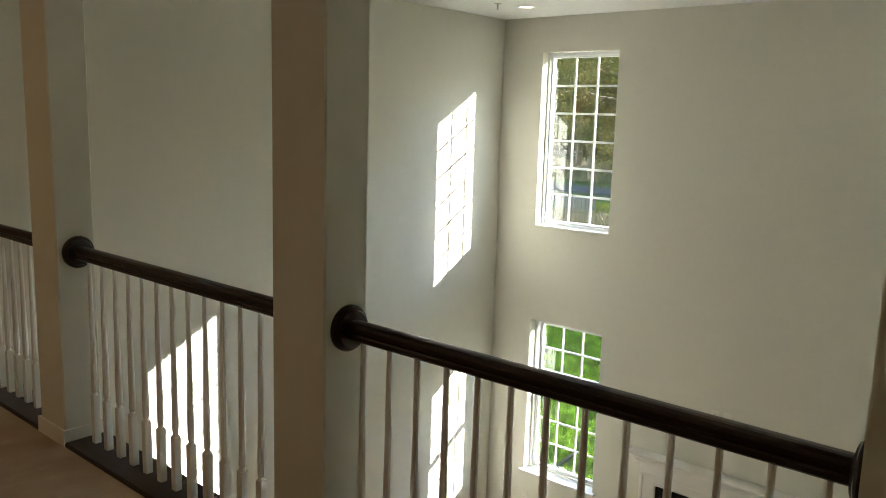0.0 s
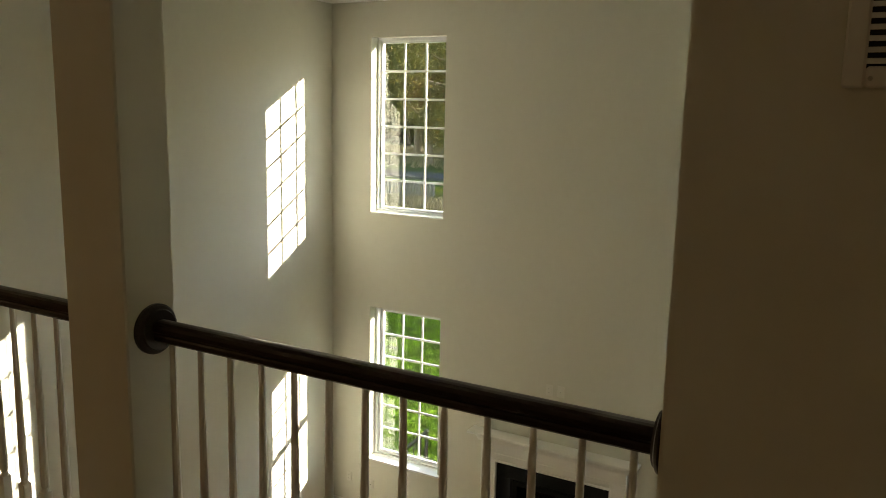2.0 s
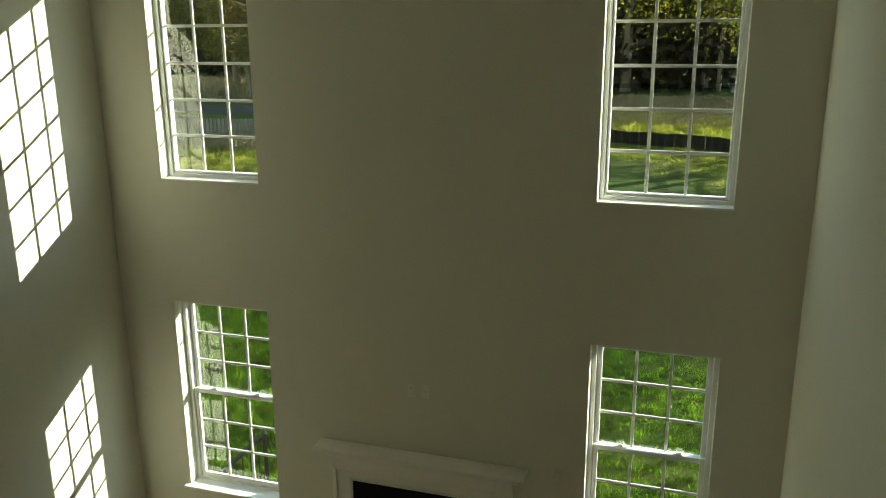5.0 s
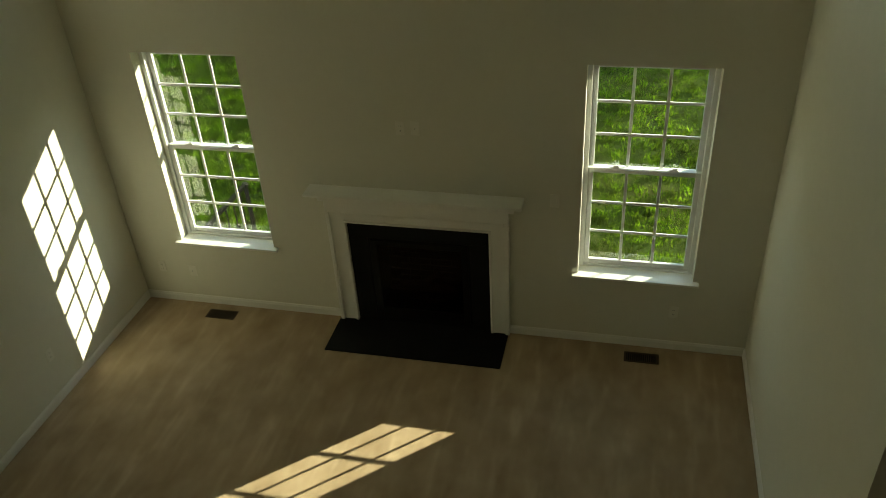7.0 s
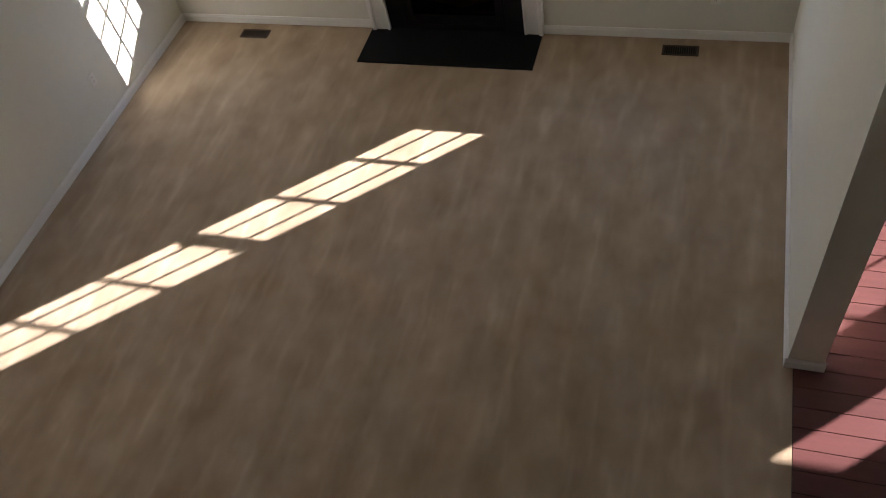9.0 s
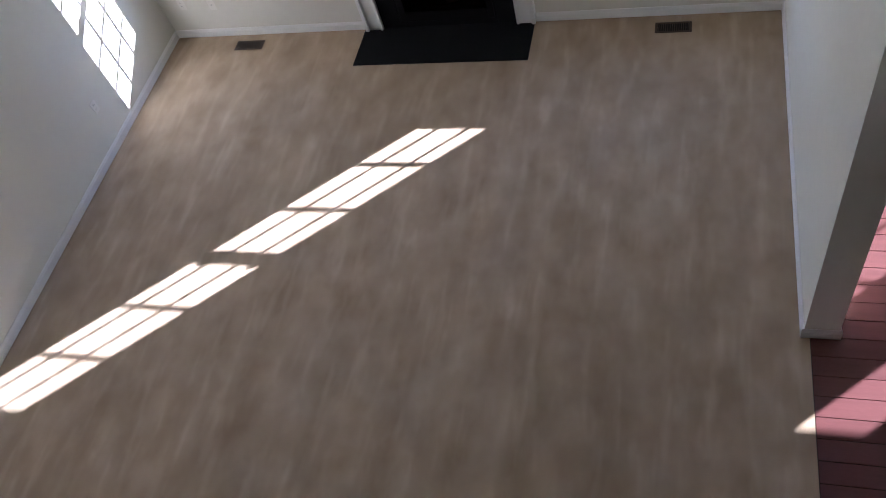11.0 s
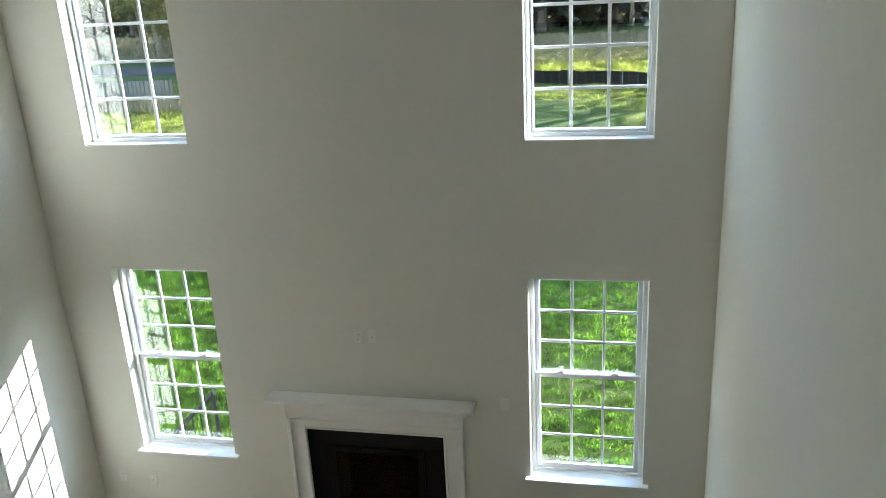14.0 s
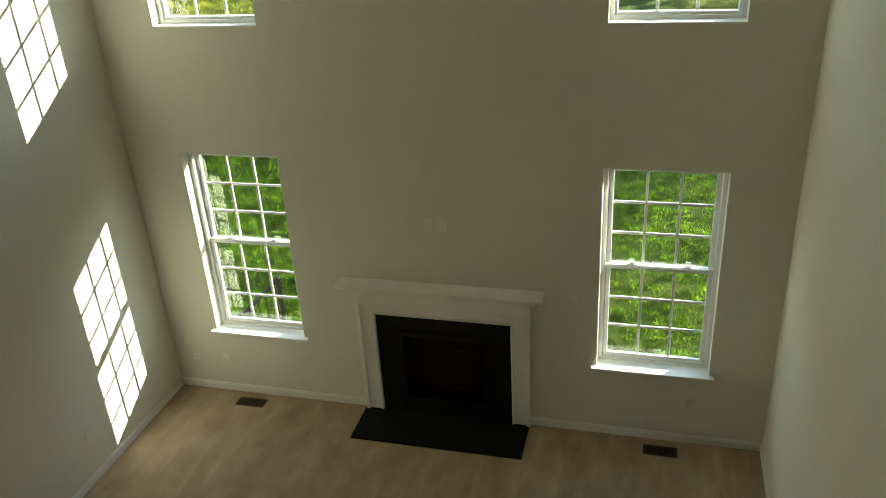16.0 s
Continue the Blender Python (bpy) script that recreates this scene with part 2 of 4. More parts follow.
def box(bm, x0, x1, y0, y1, z0, z1):
    vs = [bm.verts.new((x, y, z)) for x in (x0, x1) for y in (y0, y1) for z in (z0, z1)]
    for f in ((0, 1, 3, 2), (4, 6, 7, 5), (0, 4, 5, 1), (2, 3, 7, 6), (0, 2, 6, 4), (1, 5, 7, 3)):
        bm.faces.new([vs[i] for i in f])
    return vs


def boxed(*b):
    bm = bmesh.new()
    box(bm, *b)
    return bm


def swept(bm, profile, path):
    """Sweep a closed profile of (side, up) points along straight stations given as (origin, side axis, up axis)."""
    rings = []
    for o, s, u in path:
        o, s, u = Vector(o), Vector(s), Vector(u)
        rings.append([bm.verts.new(o + s * a + u * b) for a, b in profile])
    k = len(profile)
    for r, q in zip(rings, rings[1:]):
        for i in range(k):
            bm.faces.new((r[i], r[(i + 1) % k], q[(i + 1) % k], q[i]))
    bm.faces.new(rings[0][::-1])
    bm.faces.new(rings[-1])


def lathe(bm, rings, centre, axis="z", sides=12):
    """Round body from (distance along the axis, radius) rings."""
    made = []
    for d, r in rings:
        ring = []
        for i in range(sides):
            a = 2 * math.pi * i / sides
            c, s = r * math.cos(a), r * math.sin(a)
            v = {"z": (c, s, d), "x": (d, c, s), "y": (c, d, s)}[axis]
            ring.append(bm.verts.new(Vector(centre) + Vector(v)))
        made.append(ring)
    for r, q in zip(made, made[1:]):
        for i in range(sides):
            bm.faces.new((r[i], r[(i + 1) % sides], q[(i + 1) % sides], q[i]))
    bm.faces.new(made[0][::-1])
    bm.faces.new(made[-1])


def pierced_wall(name, axis, across, along, up, holes, material, label):
    """A wall as one closed mesh: axis is the normal ('x' or 'y'), across its two faces, along and up its extents, holes (a0, a1, z0, z1)."""
    aa = sorted({*along, *[h[0] for h in holes], *[h[1] for h in holes]})
    zz = sorted({*up, *[h[2] for h in holes], *[h[3] for h in holes]})
    bm = bmesh.new()
    cache = {}

    def v(a, z, t):
        key = (round(a, 4), round(z, 4), t)
        if key not in cache:
            c = across[t]
            cache[key] = bm.verts.new((c, a, z) if axis == "x" else (a, c, z))
        return cache[key]

    def solid(i, j):
        if i < 0 or j < 0 or i >= len(aa) - 1 or j >= len(zz) - 1:
            return False
        a, z = (aa[i] + aa[i + 1]) / 2, (zz[j] + zz[j + 1]) / 2
        return not any(h[0] < a < h[1] and h[2] < z < h[3] for h in holes)

    for i in range(len(aa) - 1):
        for j in range(len(zz) - 1):
            if not solid(i, j):
                continue
            a0, a1, z0, z1 = aa[i], aa[i + 1], zz[j], zz[j + 1]
            for t in (0, 1):
                bm.faces.new((v(a0, z0, t), v(a1, z0, t), v(a1, z1, t), v(a0, z1, t)))
            for di, dj, p, q in ((-1, 0, (a0, z0), (a0, z1)), (1, 0, (a1, z0), (a1, z1)), (0, -1, (a0, z0), (a1, z0)), (0, 1, (a0, z1), (a1, z1))):
                if not solid(i + di, j + dj):
                    bm.faces.new((v(*p, 0), v(*q, 0), v(*q, 1), v(*p, 1)))
    return tagged(finish(name, bm, material), label, "wall", kind="structure")


# ---- dimensions ----
W, H = 5.549, 5.826           # great room width and height
FLOOR2, CEIL1 = 3.046, 2.66    # gallery floor, ground-floor ceiling
BACK = -9.2                   # wall behind the gallery
OUT = 0.22                    # outer face of the north wall
WX = ((0.53, 1.445), (4.145, 5.06))
LOW, HIGH = (0.69, 2.506), (3.575, 5.457)
EAST = 5.74
KY = 0.55                     # kitchen north wall, inner face

# ---- structure ----
holes = [(a, b, *z) for a, b in WX for z in (LOW, HIGH)] + [(2.345, 3.275, 0.05, 0.92)]
wall_north = pierced_wall("wall_north", "y", (0.0, OUT), (-0.2, EAST), (-0.5, H), holes, PAINT, "tall beige painted wall with four windows and a fireplace")
pierced_wall("wall_west", "x", (-0.2, 0.0), (BACK - 0.2, 0.0), (-0.5, H), [], PAINT, "tall beige painted side wall with patches of sunlight")
pierced_wall("wall_east", "x", (W, EAST), (-5.52, 0.0), (-0.03, H), [(-5.2, -2.95, -0.03, CEIL1)], PAINT, "tall beige painted wall with an opening to the kitchen")
pierced_wall("wall_gallery_end", "y", (-5.70, -5.52), (5.188, 7.6), (FLOOR2, H), [], PAINT, "beige painted wall at the end of the gallery railing")
pierced_wall("wall_south", "y", (BACK - 0.2, BACK), (0.0, 12.2), (-0.03, H), [], PAINT, "plain beige wall behind the gallery")
pierced_wall("wall_hall_east", "x", (7.6, 7.8), (BACK, -5.52), (FLOOR2, H), [], PAINT, "plain beige wall at the end of the hall")
pierced_wall("wall_kitchen_corner", "x", (W, EAST), (OUT, KY + 0.2), (-0.5, 3.0), [], SIDING, "outside corner of the projecting kitchen")
pierced_wall("wall_kitchen_north", "y", (KY, KY + 0.2), (EAST, 12.2), (-0.5, 3.0), [(8.3, 9.62, 0.9, 2.45), (9.99, 10.58, 0.3, 2.56)], PAINT, "kitchen wall with two window openings")
pierced_wall("wall_kitchen_east", "x", (12.2, 12.4), (BACK, KY + 0.2), (-0.5, 3.0), [], PAINT, "plain kitchen end wall")

bm = boxed(0, 5.588, BACK, 0.0, -0.03, 0.0)
floor = tagged(finish("floor", bm, CARPET), "tan cut-pile carpet with vacuum streaks", "carpet", kind="structure")
bm = boxed(5.588, 12.2, BACK, KY, -0.05, -0.016)
tagged(finish("floor_kitchen", bm, DARKSLOT), "dark cherry plank floor of the kitchen", "floor", kind="structure")
kitchen_floor = bpy.data.objects["floor_kitchen"]
bm = boxed(0, 7.6, BACK, -5.70, FLOOR2 - 0.06, FLOOR2)
tagged(finish("floor_gallery", bm, CARPET), "tan carpet of the upstairs gallery", "carpet", kind="structure")
bm = boxed(0, 7.6, BACK, -5.50, CEIL1, FLOOR2 - 0.06)
tagged(finish("ceiling_under_gallery", bm, CEIL), "white ceiling under the gallery", "ceiling", kind="structure")
bm = boxed(EAST, 12.2, -5.50, KY, CEIL1, CEIL1 + 0.2)
tagged(finish("ceiling_kitchen", bm, CEIL), "white kitchen ceiling", "ceiling", kind="structure")
bm = boxed(7.6, 12.2, BACK, -5.50, CEIL1, CEIL1 + 0.2)
tagged(finish("ceiling_back_room", bm, CEIL), "white ceiling of the back room", "ceiling", kind="structure")
bm = boxed(-0.2, 7.8, BACK - 0.2, OUT, H, H + 0.2)
tagged(finish("ceiling", bm, CEIL), "flat white ceiling high over the great room", "ceiling", kind="structure")


def baseboard(x0, y0, x1, y1, nx, ny, z=0.0, h=0.083, d=0.014):
    """A moulded board along a wall from one point to the other; n points into the room."""
    prof = [(0, 0), (d, 0), (d, h * 0.72), (d * 0.75, h * 0.8), (d * 0.55, h * 0.93), (d * 0.3, h), (0, h)]
    bm = bmesh.new()
    swept(bm, prof, [((x0, y0, z), (nx, ny, 0), (0, 0, 1)), ((x1, y1, z), (nx, ny, 0), (0, 0, 1))])
    return tagged(finish("baseboard", bm, TRIM), "white painted baseboard along the wall", "baseboard", kind="structure")


baseboard(0.0, 0, 2.014, 0, 0, -1)
baseboard(3.580, 0, W, 0, 0, -1)
baseboard(0, BACK, 0, -0.014, 1, 0)
baseboard(W, -2.95, W, -0.014, -1, 0)
baseboard(W - 0.014, -2.95, EAST + 0.014, -2.95, 0, -1, z=0.0)
baseboard(EAST, -2.95, EAST, KY, 1, 0)
baseboard(5.188, -5.70, 7.6, -5.70, 0, -1, z=FLOOR2)
baseboard(0, BACK, 0, -5.70, 1, 0, z=FLOOR2)

# ---- windows ----


def bars(parent, name, x0, x1, z0, z1, y, cols, rows, w=0.023, d=0.012):
    """Muntins: each bar a part."""
    for i in range(1, cols):
        x = x0 + (x1 - x0) * i / cols
        part(name, boxed(x - w / 2, x + w / 2, y - d / 2, y + d / 2, z0, z1), VINYL, parent, bevel=0.002)
    for j in range(1, rows):
        z = z0 + (z1 - z0) * j / rows
        part(name, boxed(x0, x1, y - d / 2 - 0.0007, y + d / 2 + 0.0007, z - w / 2, z + w / 2), VINYL, parent, bevel=0.002)


def panes(parent, x0, x1, z0, z1, y, cols, rows):
    """Clear panes between the muntins, sharing one mesh."""
    pw, ph = (x1 - x0) / cols, (z1 - z0) / rows
    bm = boxed(-pw / 2, pw / 2, -0.002, 0.002, -ph / 2, ph / 2)
    me = None
    for i in range(cols):
        for j in range(rows):
            if me is None:
                ob = part("pane", bm, GLASS, parent)
                me = ob.data
            else:
                ob = new("pane", me)
                ob.parent = parent
            ob.location = (x0 + pw * (i + 0.5), y, z0 + ph * (j + 0.5))


def ring(bm, x0, x1, z0, z1, y0, y1, side, top, bottom):
    """A rectangular frame of four mitre-free members."""
    box(bm, x0, x0 + side, y0, y1, z0, z1)
    box(bm, x1 - side, x1, y0, y1, z0, z1)
    box(bm, x0 + side, x1 - side, y0, y1, z1 - top, z1)
    box(bm, x0 + side, x1 - side, y0, y1, z0, z0 + bottom)


def fixed_window(name, x0, x1, z0, z1, y=0.0, cols=3, rows=6):
    win = empty(name, "tall fixed white window with divided panes", "window", kind="structure", at=(x0, 0.1, z0))
    win.location = (0, 0, 0)
    bm = bmesh.new()
    ring(bm, x0, x1, z0, z1, y + 0.112, y + 0.205, 0.034, 0.034, 0.040)
    part("window_frame", bm, VINYL, win, bevel=0.003)
    bm = bmesh.new()
    ring(bm, x0 + 0.034, x1 - 0.034, z0 + 0.040, z1 - 0.034, y + 0.130, y + 0.185, 0.020, 0.020, 0.022)
    part("glazing_stop", bm, VINYL, win, bevel=0.004)
    g = (x0 + 0.054, x1 - 0.054, z0 + 0.062, z1 - 0.054)
    bars(win, "muntin", *g, y + 0.158, cols, rows)
    panes(win, *g, y + 0.158, cols, rows)
    part("window_sill", boxed(x0, x1, y - 0.002, y + 0.112, z0 - 0.004, z0 + 0.012), TRIM, win, bevel=0.002)
    return win


def sash(win, x0, x1, z0, z1, y, bottom, top):
    sh = part("sash", bmesh.new(), VINYL, win)
    bm = bmesh.new()
    ring(bm, x0, x1, z0, z1, y - 0.016, y + 0.016, 0.040, top, bottom)
    bmesh.ops.bevel(bm, geom=list(bm.edges), offset=0.004, segments=1, affect="EDGES", clamp_overlap=True)
    bm.to_mesh(sh.data)
    bm.free()
    g = (x0 + 0.04, x1 - 0.04, z0 + bottom, z1 - top)
    bars(sh, "muntin", *g, y, 3, 3)
    panes(sh, *g, y, 3, 3)
    return sh


def hung_window(name, x0, x1, z0, z1):
    win = empty(name, "white double-hung window, closed, with divided panes and a deep sill", "window", kind="structure")
    bm = bmesh.new()
    ring(bm, x0, x1, z0 + 0.022, z1, 0.108, 0.205, 0.036, 0.036, 0.022)
    part("window_frame", bm, VINYL, win, bevel=0.003)
    mid = (z0 + z1) / 2 + 0.01
    sash(win, x0 + 0.036, x1 - 0.036, mid - 0.02, z1 - 0.036, 0.178, 0.040, 0.040)
    low = sash(win, x0 + 0.036, x1 - 0.036, z0 + 0.044, mid + 0.022, 0.142, 0.042, 0.042)
    for fx in (0.26, 0.74):
        lx = x0 + (x1 - x0) * fx
        bm = boxed(lx - 0.034, lx + 0.034, 0.128, 0.158, mid + 0.022, mid + 0.032)
        box(bm, lx - 0.012, lx + 0.028, 0.134, 0.152, mid + 0.0325, mid + 0.044)
        part("sash_lock", bm, VINYL, low, "white cam lock", bevel=0.003)
    bm = boxed(x0 + 0.22, x1 - 0.22, 0.119, 0.1265, mid + 0.004, mid + 0.016)
    part("lift_rail", bm, VINYL, low, bevel=0.002)
    # stool board: inside the opening, then a nosing with horns past it
    bm = bmesh.new()
    a, b, e = x0, x1, 0.045
    prof = [(a, 0.108), (a, 0.0), (a - e, 0.0), (a - e, -0.055), (b + e, -0.055), (b + e, 0.0), (b, 0.0), (b, 0.108)]
    lo = [bm.verts.new((x, y, z0)) for x, y in prof]
    hi = [bm.verts.new((x, y, z0 + 0.022)) for x, y in prof]
    bm.faces.new(lo[::-1])
    bm.faces.new(hi)
    for i in range(8):
        bm.faces.new((lo[i], lo[(i + 1) % 8], hi[(i + 1) % 8], hi[i]))
    part("window_sill", bm, TRIM, win, "white painted sill board with horns", bevel=0.003)
    return win


for k, (x0, x1) in enumerate(WX):
    fixed_window("window_%d" % (k + 1), x0, x1, *HIGH)
    hung_window("window_%d" % (k + 3), x0, x1, *LOW)

fixed_window("window_5", 8.3, 9.62, 0.9, 2.45, KY - 0.01, 3, 3)
fixed_window("window_6", 9.99, 10.58, 0.3, 2.56, KY - 0.01, 1, 2)

# ---- fireplace ----


def fireplace():
    cx = 2.812
    fp = empty("fireplace", "white painted wood mantel round a black gas fireplace", "fireplace", at=(-0.014, 0, 0))
    # stone surround
    for x0, x1, z0, z1 in ((2.195, 2.364, 0.012, 0.909), (3.261, 3.430, 0.012, 0.909), (2.195, 3.430, 0.910, 1.06), (2.365, 3.260, 0.012, 0.067)):
        part("stone_slip", boxed(x0, x1, -0.022, 0.0, z0, z1), SLATE, fp, "black slate slip beside the firebox", bevel=0.002)
    # firebox
    fb = part("firebox", bmesh.new(), BLACKMETAL, fp, "black steel firebox with a gas log set behind glass")
    bm = bmesh.new()
    x0, x1, z0, z1, y0, y1 = 2.365, 3.260, 0.067, 0.910, -0.012, 0.42
    for b in ((x0, x0 + 0.03, y0, y1, z0, z1), (x1 - 0.03, x1, y0, y1, z0, z1), (x0 + 0.03, x1 - 0.03, y0, y1, z1 - 0.03, z1),
              (x0 + 0.03, x1 - 0.03, y0, y1, z0, z0 + 0.05), (x0, x1, y1, y1 + 0.02, z0, z1)):
        box(bm, *b)
    bm.to_mesh(fb.data)
    bm.free()
    bm = bmesh.new()
    ring(bm, x0 + 0.02, x1 - 0.02, z0 + 0.012, z1 - 0.015, -0.034, -0.0125, 0.055, 0.05, 0.095)
    part("door_frame", bm, BLACKMETAL, fb, bevel=0.003)
    for i in range(7):
        zz = z0 + 0.03 + i * 0.011
        part("louvre", boxed(x0 + 0.10, x1 - 0.10, -0.037, -0.0345, zz, zz + 0.006), BLACKMETAL, fb)
    part("glass_front", boxed(x0 + 0.075, x1 - 0.075, -0.02, -0.017, z0 + 0.107, z1 - 0.065), SMOKED, fb, "dark glass front")
    me = None
    row = 0
    z = z0 + 0.055
    while z < z1 - 0.09:
        x = x0 + 0.035 + (0.10 if row % 2 else 0.0)
        while x + 0.19 < x1 - 0.03:
            if me is None:
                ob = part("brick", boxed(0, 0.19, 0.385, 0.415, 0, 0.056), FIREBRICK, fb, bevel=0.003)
                me = ob.data
            else:
                ob = new("brick", me)
                ob.parent = fb
            ob.location = (x, 0, z)
            x += 0.2
        z += 0.066
        row += 1
    rnd = random.Random(5)
    for i, (lx, ly, lz, yaw, tilt, ln, r) in enumerate(((2.80, 0.24, 0.205, 4, 0, 0.56, 0.05), (2.70, 0.16, 0.20, -12, 3, 0.34, 0.04), (2.95, 0.15, 0.20, 20, -4, 0.30, 0.038),
                                                        (2.72, 0.19, 0.31, 38, 14, 0.34, 0.034), (2.92, 0.2, 0.30, -30, -12, 0.32, 0.034), (2.84, 0.18, 0.375, 70, 6, 0.22, 0.03))):
        bm = bmesh.new()
        rings = [(-ln / 2 + ln * k / 9, r * (0.82 + 0.3 * rnd.random()) * (0.75 if k in (0, 9) else 1)) for k in range(10)]
        lathe(bm, rings, (0, 0, 0), "x", 10)
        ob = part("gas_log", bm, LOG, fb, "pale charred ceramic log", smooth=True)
        ob.matrix_local = pose(lx, ly, lz, 0, tilt, yaw)
    part("burner_grate", boxed(2.46, 3.16, 0.08, 0.32, 0.117, 0.150), BLACKMETAL, fb, bevel=0.004)
    # legs, header and mouldings
    for s in (-1, 1):
        xi, xo = (2.197, 2.028) if s < 0 else (3.428, 3.594)
        a, b = min(xi, xo), max(xi, xo)
        bm = boxed(a, b, -0.045, 0.0, 0.012, 1.170)
        leg = part("leg", bm, TRIM, fp, bevel=0.003)
        outer = (a, a + 0.036) if s < 0 else (b - 0.036, b)
        inner = (b - 0.022, b) if s < 0 else (a, a + 0.022)
        part("back_band", boxed(*outer, -0.066, -0.0455, 0.012, 1.170), TRIM, leg, bevel=0.004)
        part("inner_bead", boxed(*inner, -0.060, -0.0455, 0.012, 1.066), TRIM, leg, bevel=0.005)
    part("header", boxed(2.1975, 3.4275, -0.045, 0.0, 1.062, 1.170), TRIM, fp, bevel=0.002)
    part("header_bead", boxed(2.176, 3.449, -0.060, -0.0455, 1.066, 1.088), TRIM, fp, bevel=0.005)
    part("header_band", boxed(2.065, 3.557, -0.066, -0.0455, 1.135, 1.170), TRIM, fp, bevel=0.004)
    part("frieze", boxed(2.028, 3.594, -0.066, 0.0, 1.1705, 1.275), TRIM, fp, bevel=0.002)
    bm = bmesh.new()
    prof = [(0.0, 0.0), (0.070, 0.0), (0.074, 0.016), (0.080, 0.034), (0.092, 0.052), (0.104, 0.064), (0.108, 0.082), (0.108, 0.096), (0.0, 0.096)]
    # crown moulding runs across the front and returns at the ends
    half = 0.783
    pts = []
    for d, u in prof:
        pts.append([(cx - half - d * 0.6, 0.0, 1.275 + u), (cx - half - d * 0.6, -d, 1.275 + u), (cx + half + d * 0.6, -d, 1.275 + u), (cx + half + d * 0.6, 0.0, 1.275 + u)])
    vv = [[bm.verts.new(p) for p in r] for r in pts[1:-1]]
    for r, q in zip(vv, vv[1:]):
        for i in range(3):
            bm.faces.new((r[i], r[i + 1], q[i + 1], q[i]))
    bm.faces.new(vv[0])
    bm.faces.new(vv[-1])
    part("crown_moulding", bm, TRIM, fp)
    part("mantel_shelf", boxed(cx - 0.905, cx + 0.905, -0.185, 0.0, 1.3715, 1.398), TRIM, fp, "white painted mantel shelf", bevel=0.006)
    return fp


fireplace()
bm = boxed(2.0, 3.567, -0.496, -0.0005, 0.0005, 0.0115)
hearth = tagged(finish("hearth_slab", bm, SLATE, bevel=0.002), "flat black slate hearth slab set in the carpet", "hearth")

# ---- gallery columns and railings ----
RY = -5.60
RZ = 4.028


def column(x0, x1):
    col = empty("column", "square beige drywall column with a white baseboard", "column", "gallery columns")
    part("shaft", boxed(x0, x1, -5.705, -5.515, FLOOR2, H), PAINT, col, bevel=0.006)
    bm = bmesh.new()
    for b in ((x0 - 0.014, x1 + 0.014, -5.719, -5.7055), (x0 - 0.014, x1 + 0.014, -5.5145, -5.501), (x0 - 0.014, x0 - 0.0005, -5.7055, -5.5145), (x1 + 0.0005, x1 + 0.014, -5.7055, -5.5145)):
        box(bm, *b, FLOOR2, FLOOR2 + 0.083)
    part("base_trim", bm, TRIM, col)
    return col


column(1.339, 1.615)
column(3.309, 3.585)


def baluster_mesh():
    """Painted wooden baluster: square foot, turned shoulder, long taper to a thin round top."""
    bm = bmesh.new()
    s = 0.016
    box(bm, -s, s, -s, s, 0.0, 0.250)
    lathe(bm, [(0.2502, 0.016), (0.264, 0.0105), (0.274, 0.0145), (0.288, 0.0155), (0.34, 0.0155), (0.58, 0.0125), (0.80, 0.0102), (0.932, 0.0092)], (0, 0, 0), "z", 10)
    return bm


BAL = None


def railing(x0, x1, count, first, step):
    global BAL
    rl = empty("railing", "dark espresso handrail with slender white painted balusters", "railing", "gallery railings")
    prof = [(-0.021, -0.032), (0.021, -0.032), (0.027, -0.026), (0.027, -0.014), (0.023, -0.009), (0.024, -0.005), (0.030, 0.002), (0.031, 0.014), (0.027, 0.024), (0.017, 0.030), (0.006, 0.032),
            (-0.006, 0.032), (-0.017, 0.030), (-0.027, 0.024), (-0.031, 0.014), (-0.030, 0.002), (-0.024, -0.005), (-0.023, -0.009), (-0.027, -0.014), (-0.027, -0.026)]
    bm = bmesh.new()
    swept(bm, prof, [((x0 + 0.012, RY, RZ), (0, 1, 0), (0, 0, 1)), ((x1 - 0.012, RY, RZ), (0, 1, 0), (0, 0, 1))])
    part("handrail", bm, ESPRESSO, rl, "dark espresso stained wooden handrail", smooth=False)
    for x, s in ((x0, 1), (x1, -1)):
        bm = bmesh.new()
        lathe(bm, [(0.0, 0.080), (s * 0.010, 0.080), (s * 0.018, 0.074), (s * 0.022, 0.066), (s * 0.028, 0.062)], (x, RY, RZ), "x", 32)
        part("rosette", bm, ESPRESSO, rl, "round dark wooden rosette", smooth=False)
    part("shoe_board", boxed(x0, x1, -5.715, -5.495, FLOOR2 - 0.055, FLOOR2 + 0.022), ESPRESSO, rl, "dark stained landing board", bevel=0.006)
    for i in range(count):
        x = first + step * i
        if BAL is None:
            ob = part("baluster", baluster_mesh(), TRIM, rl, "slender white turned baluster")
            BAL = ob.data
        else:
            ob = new("baluster", BAL)
            ob.parent = rl
        ob.location = (x, RY, FLOOR2 + 0.022)
    return rl


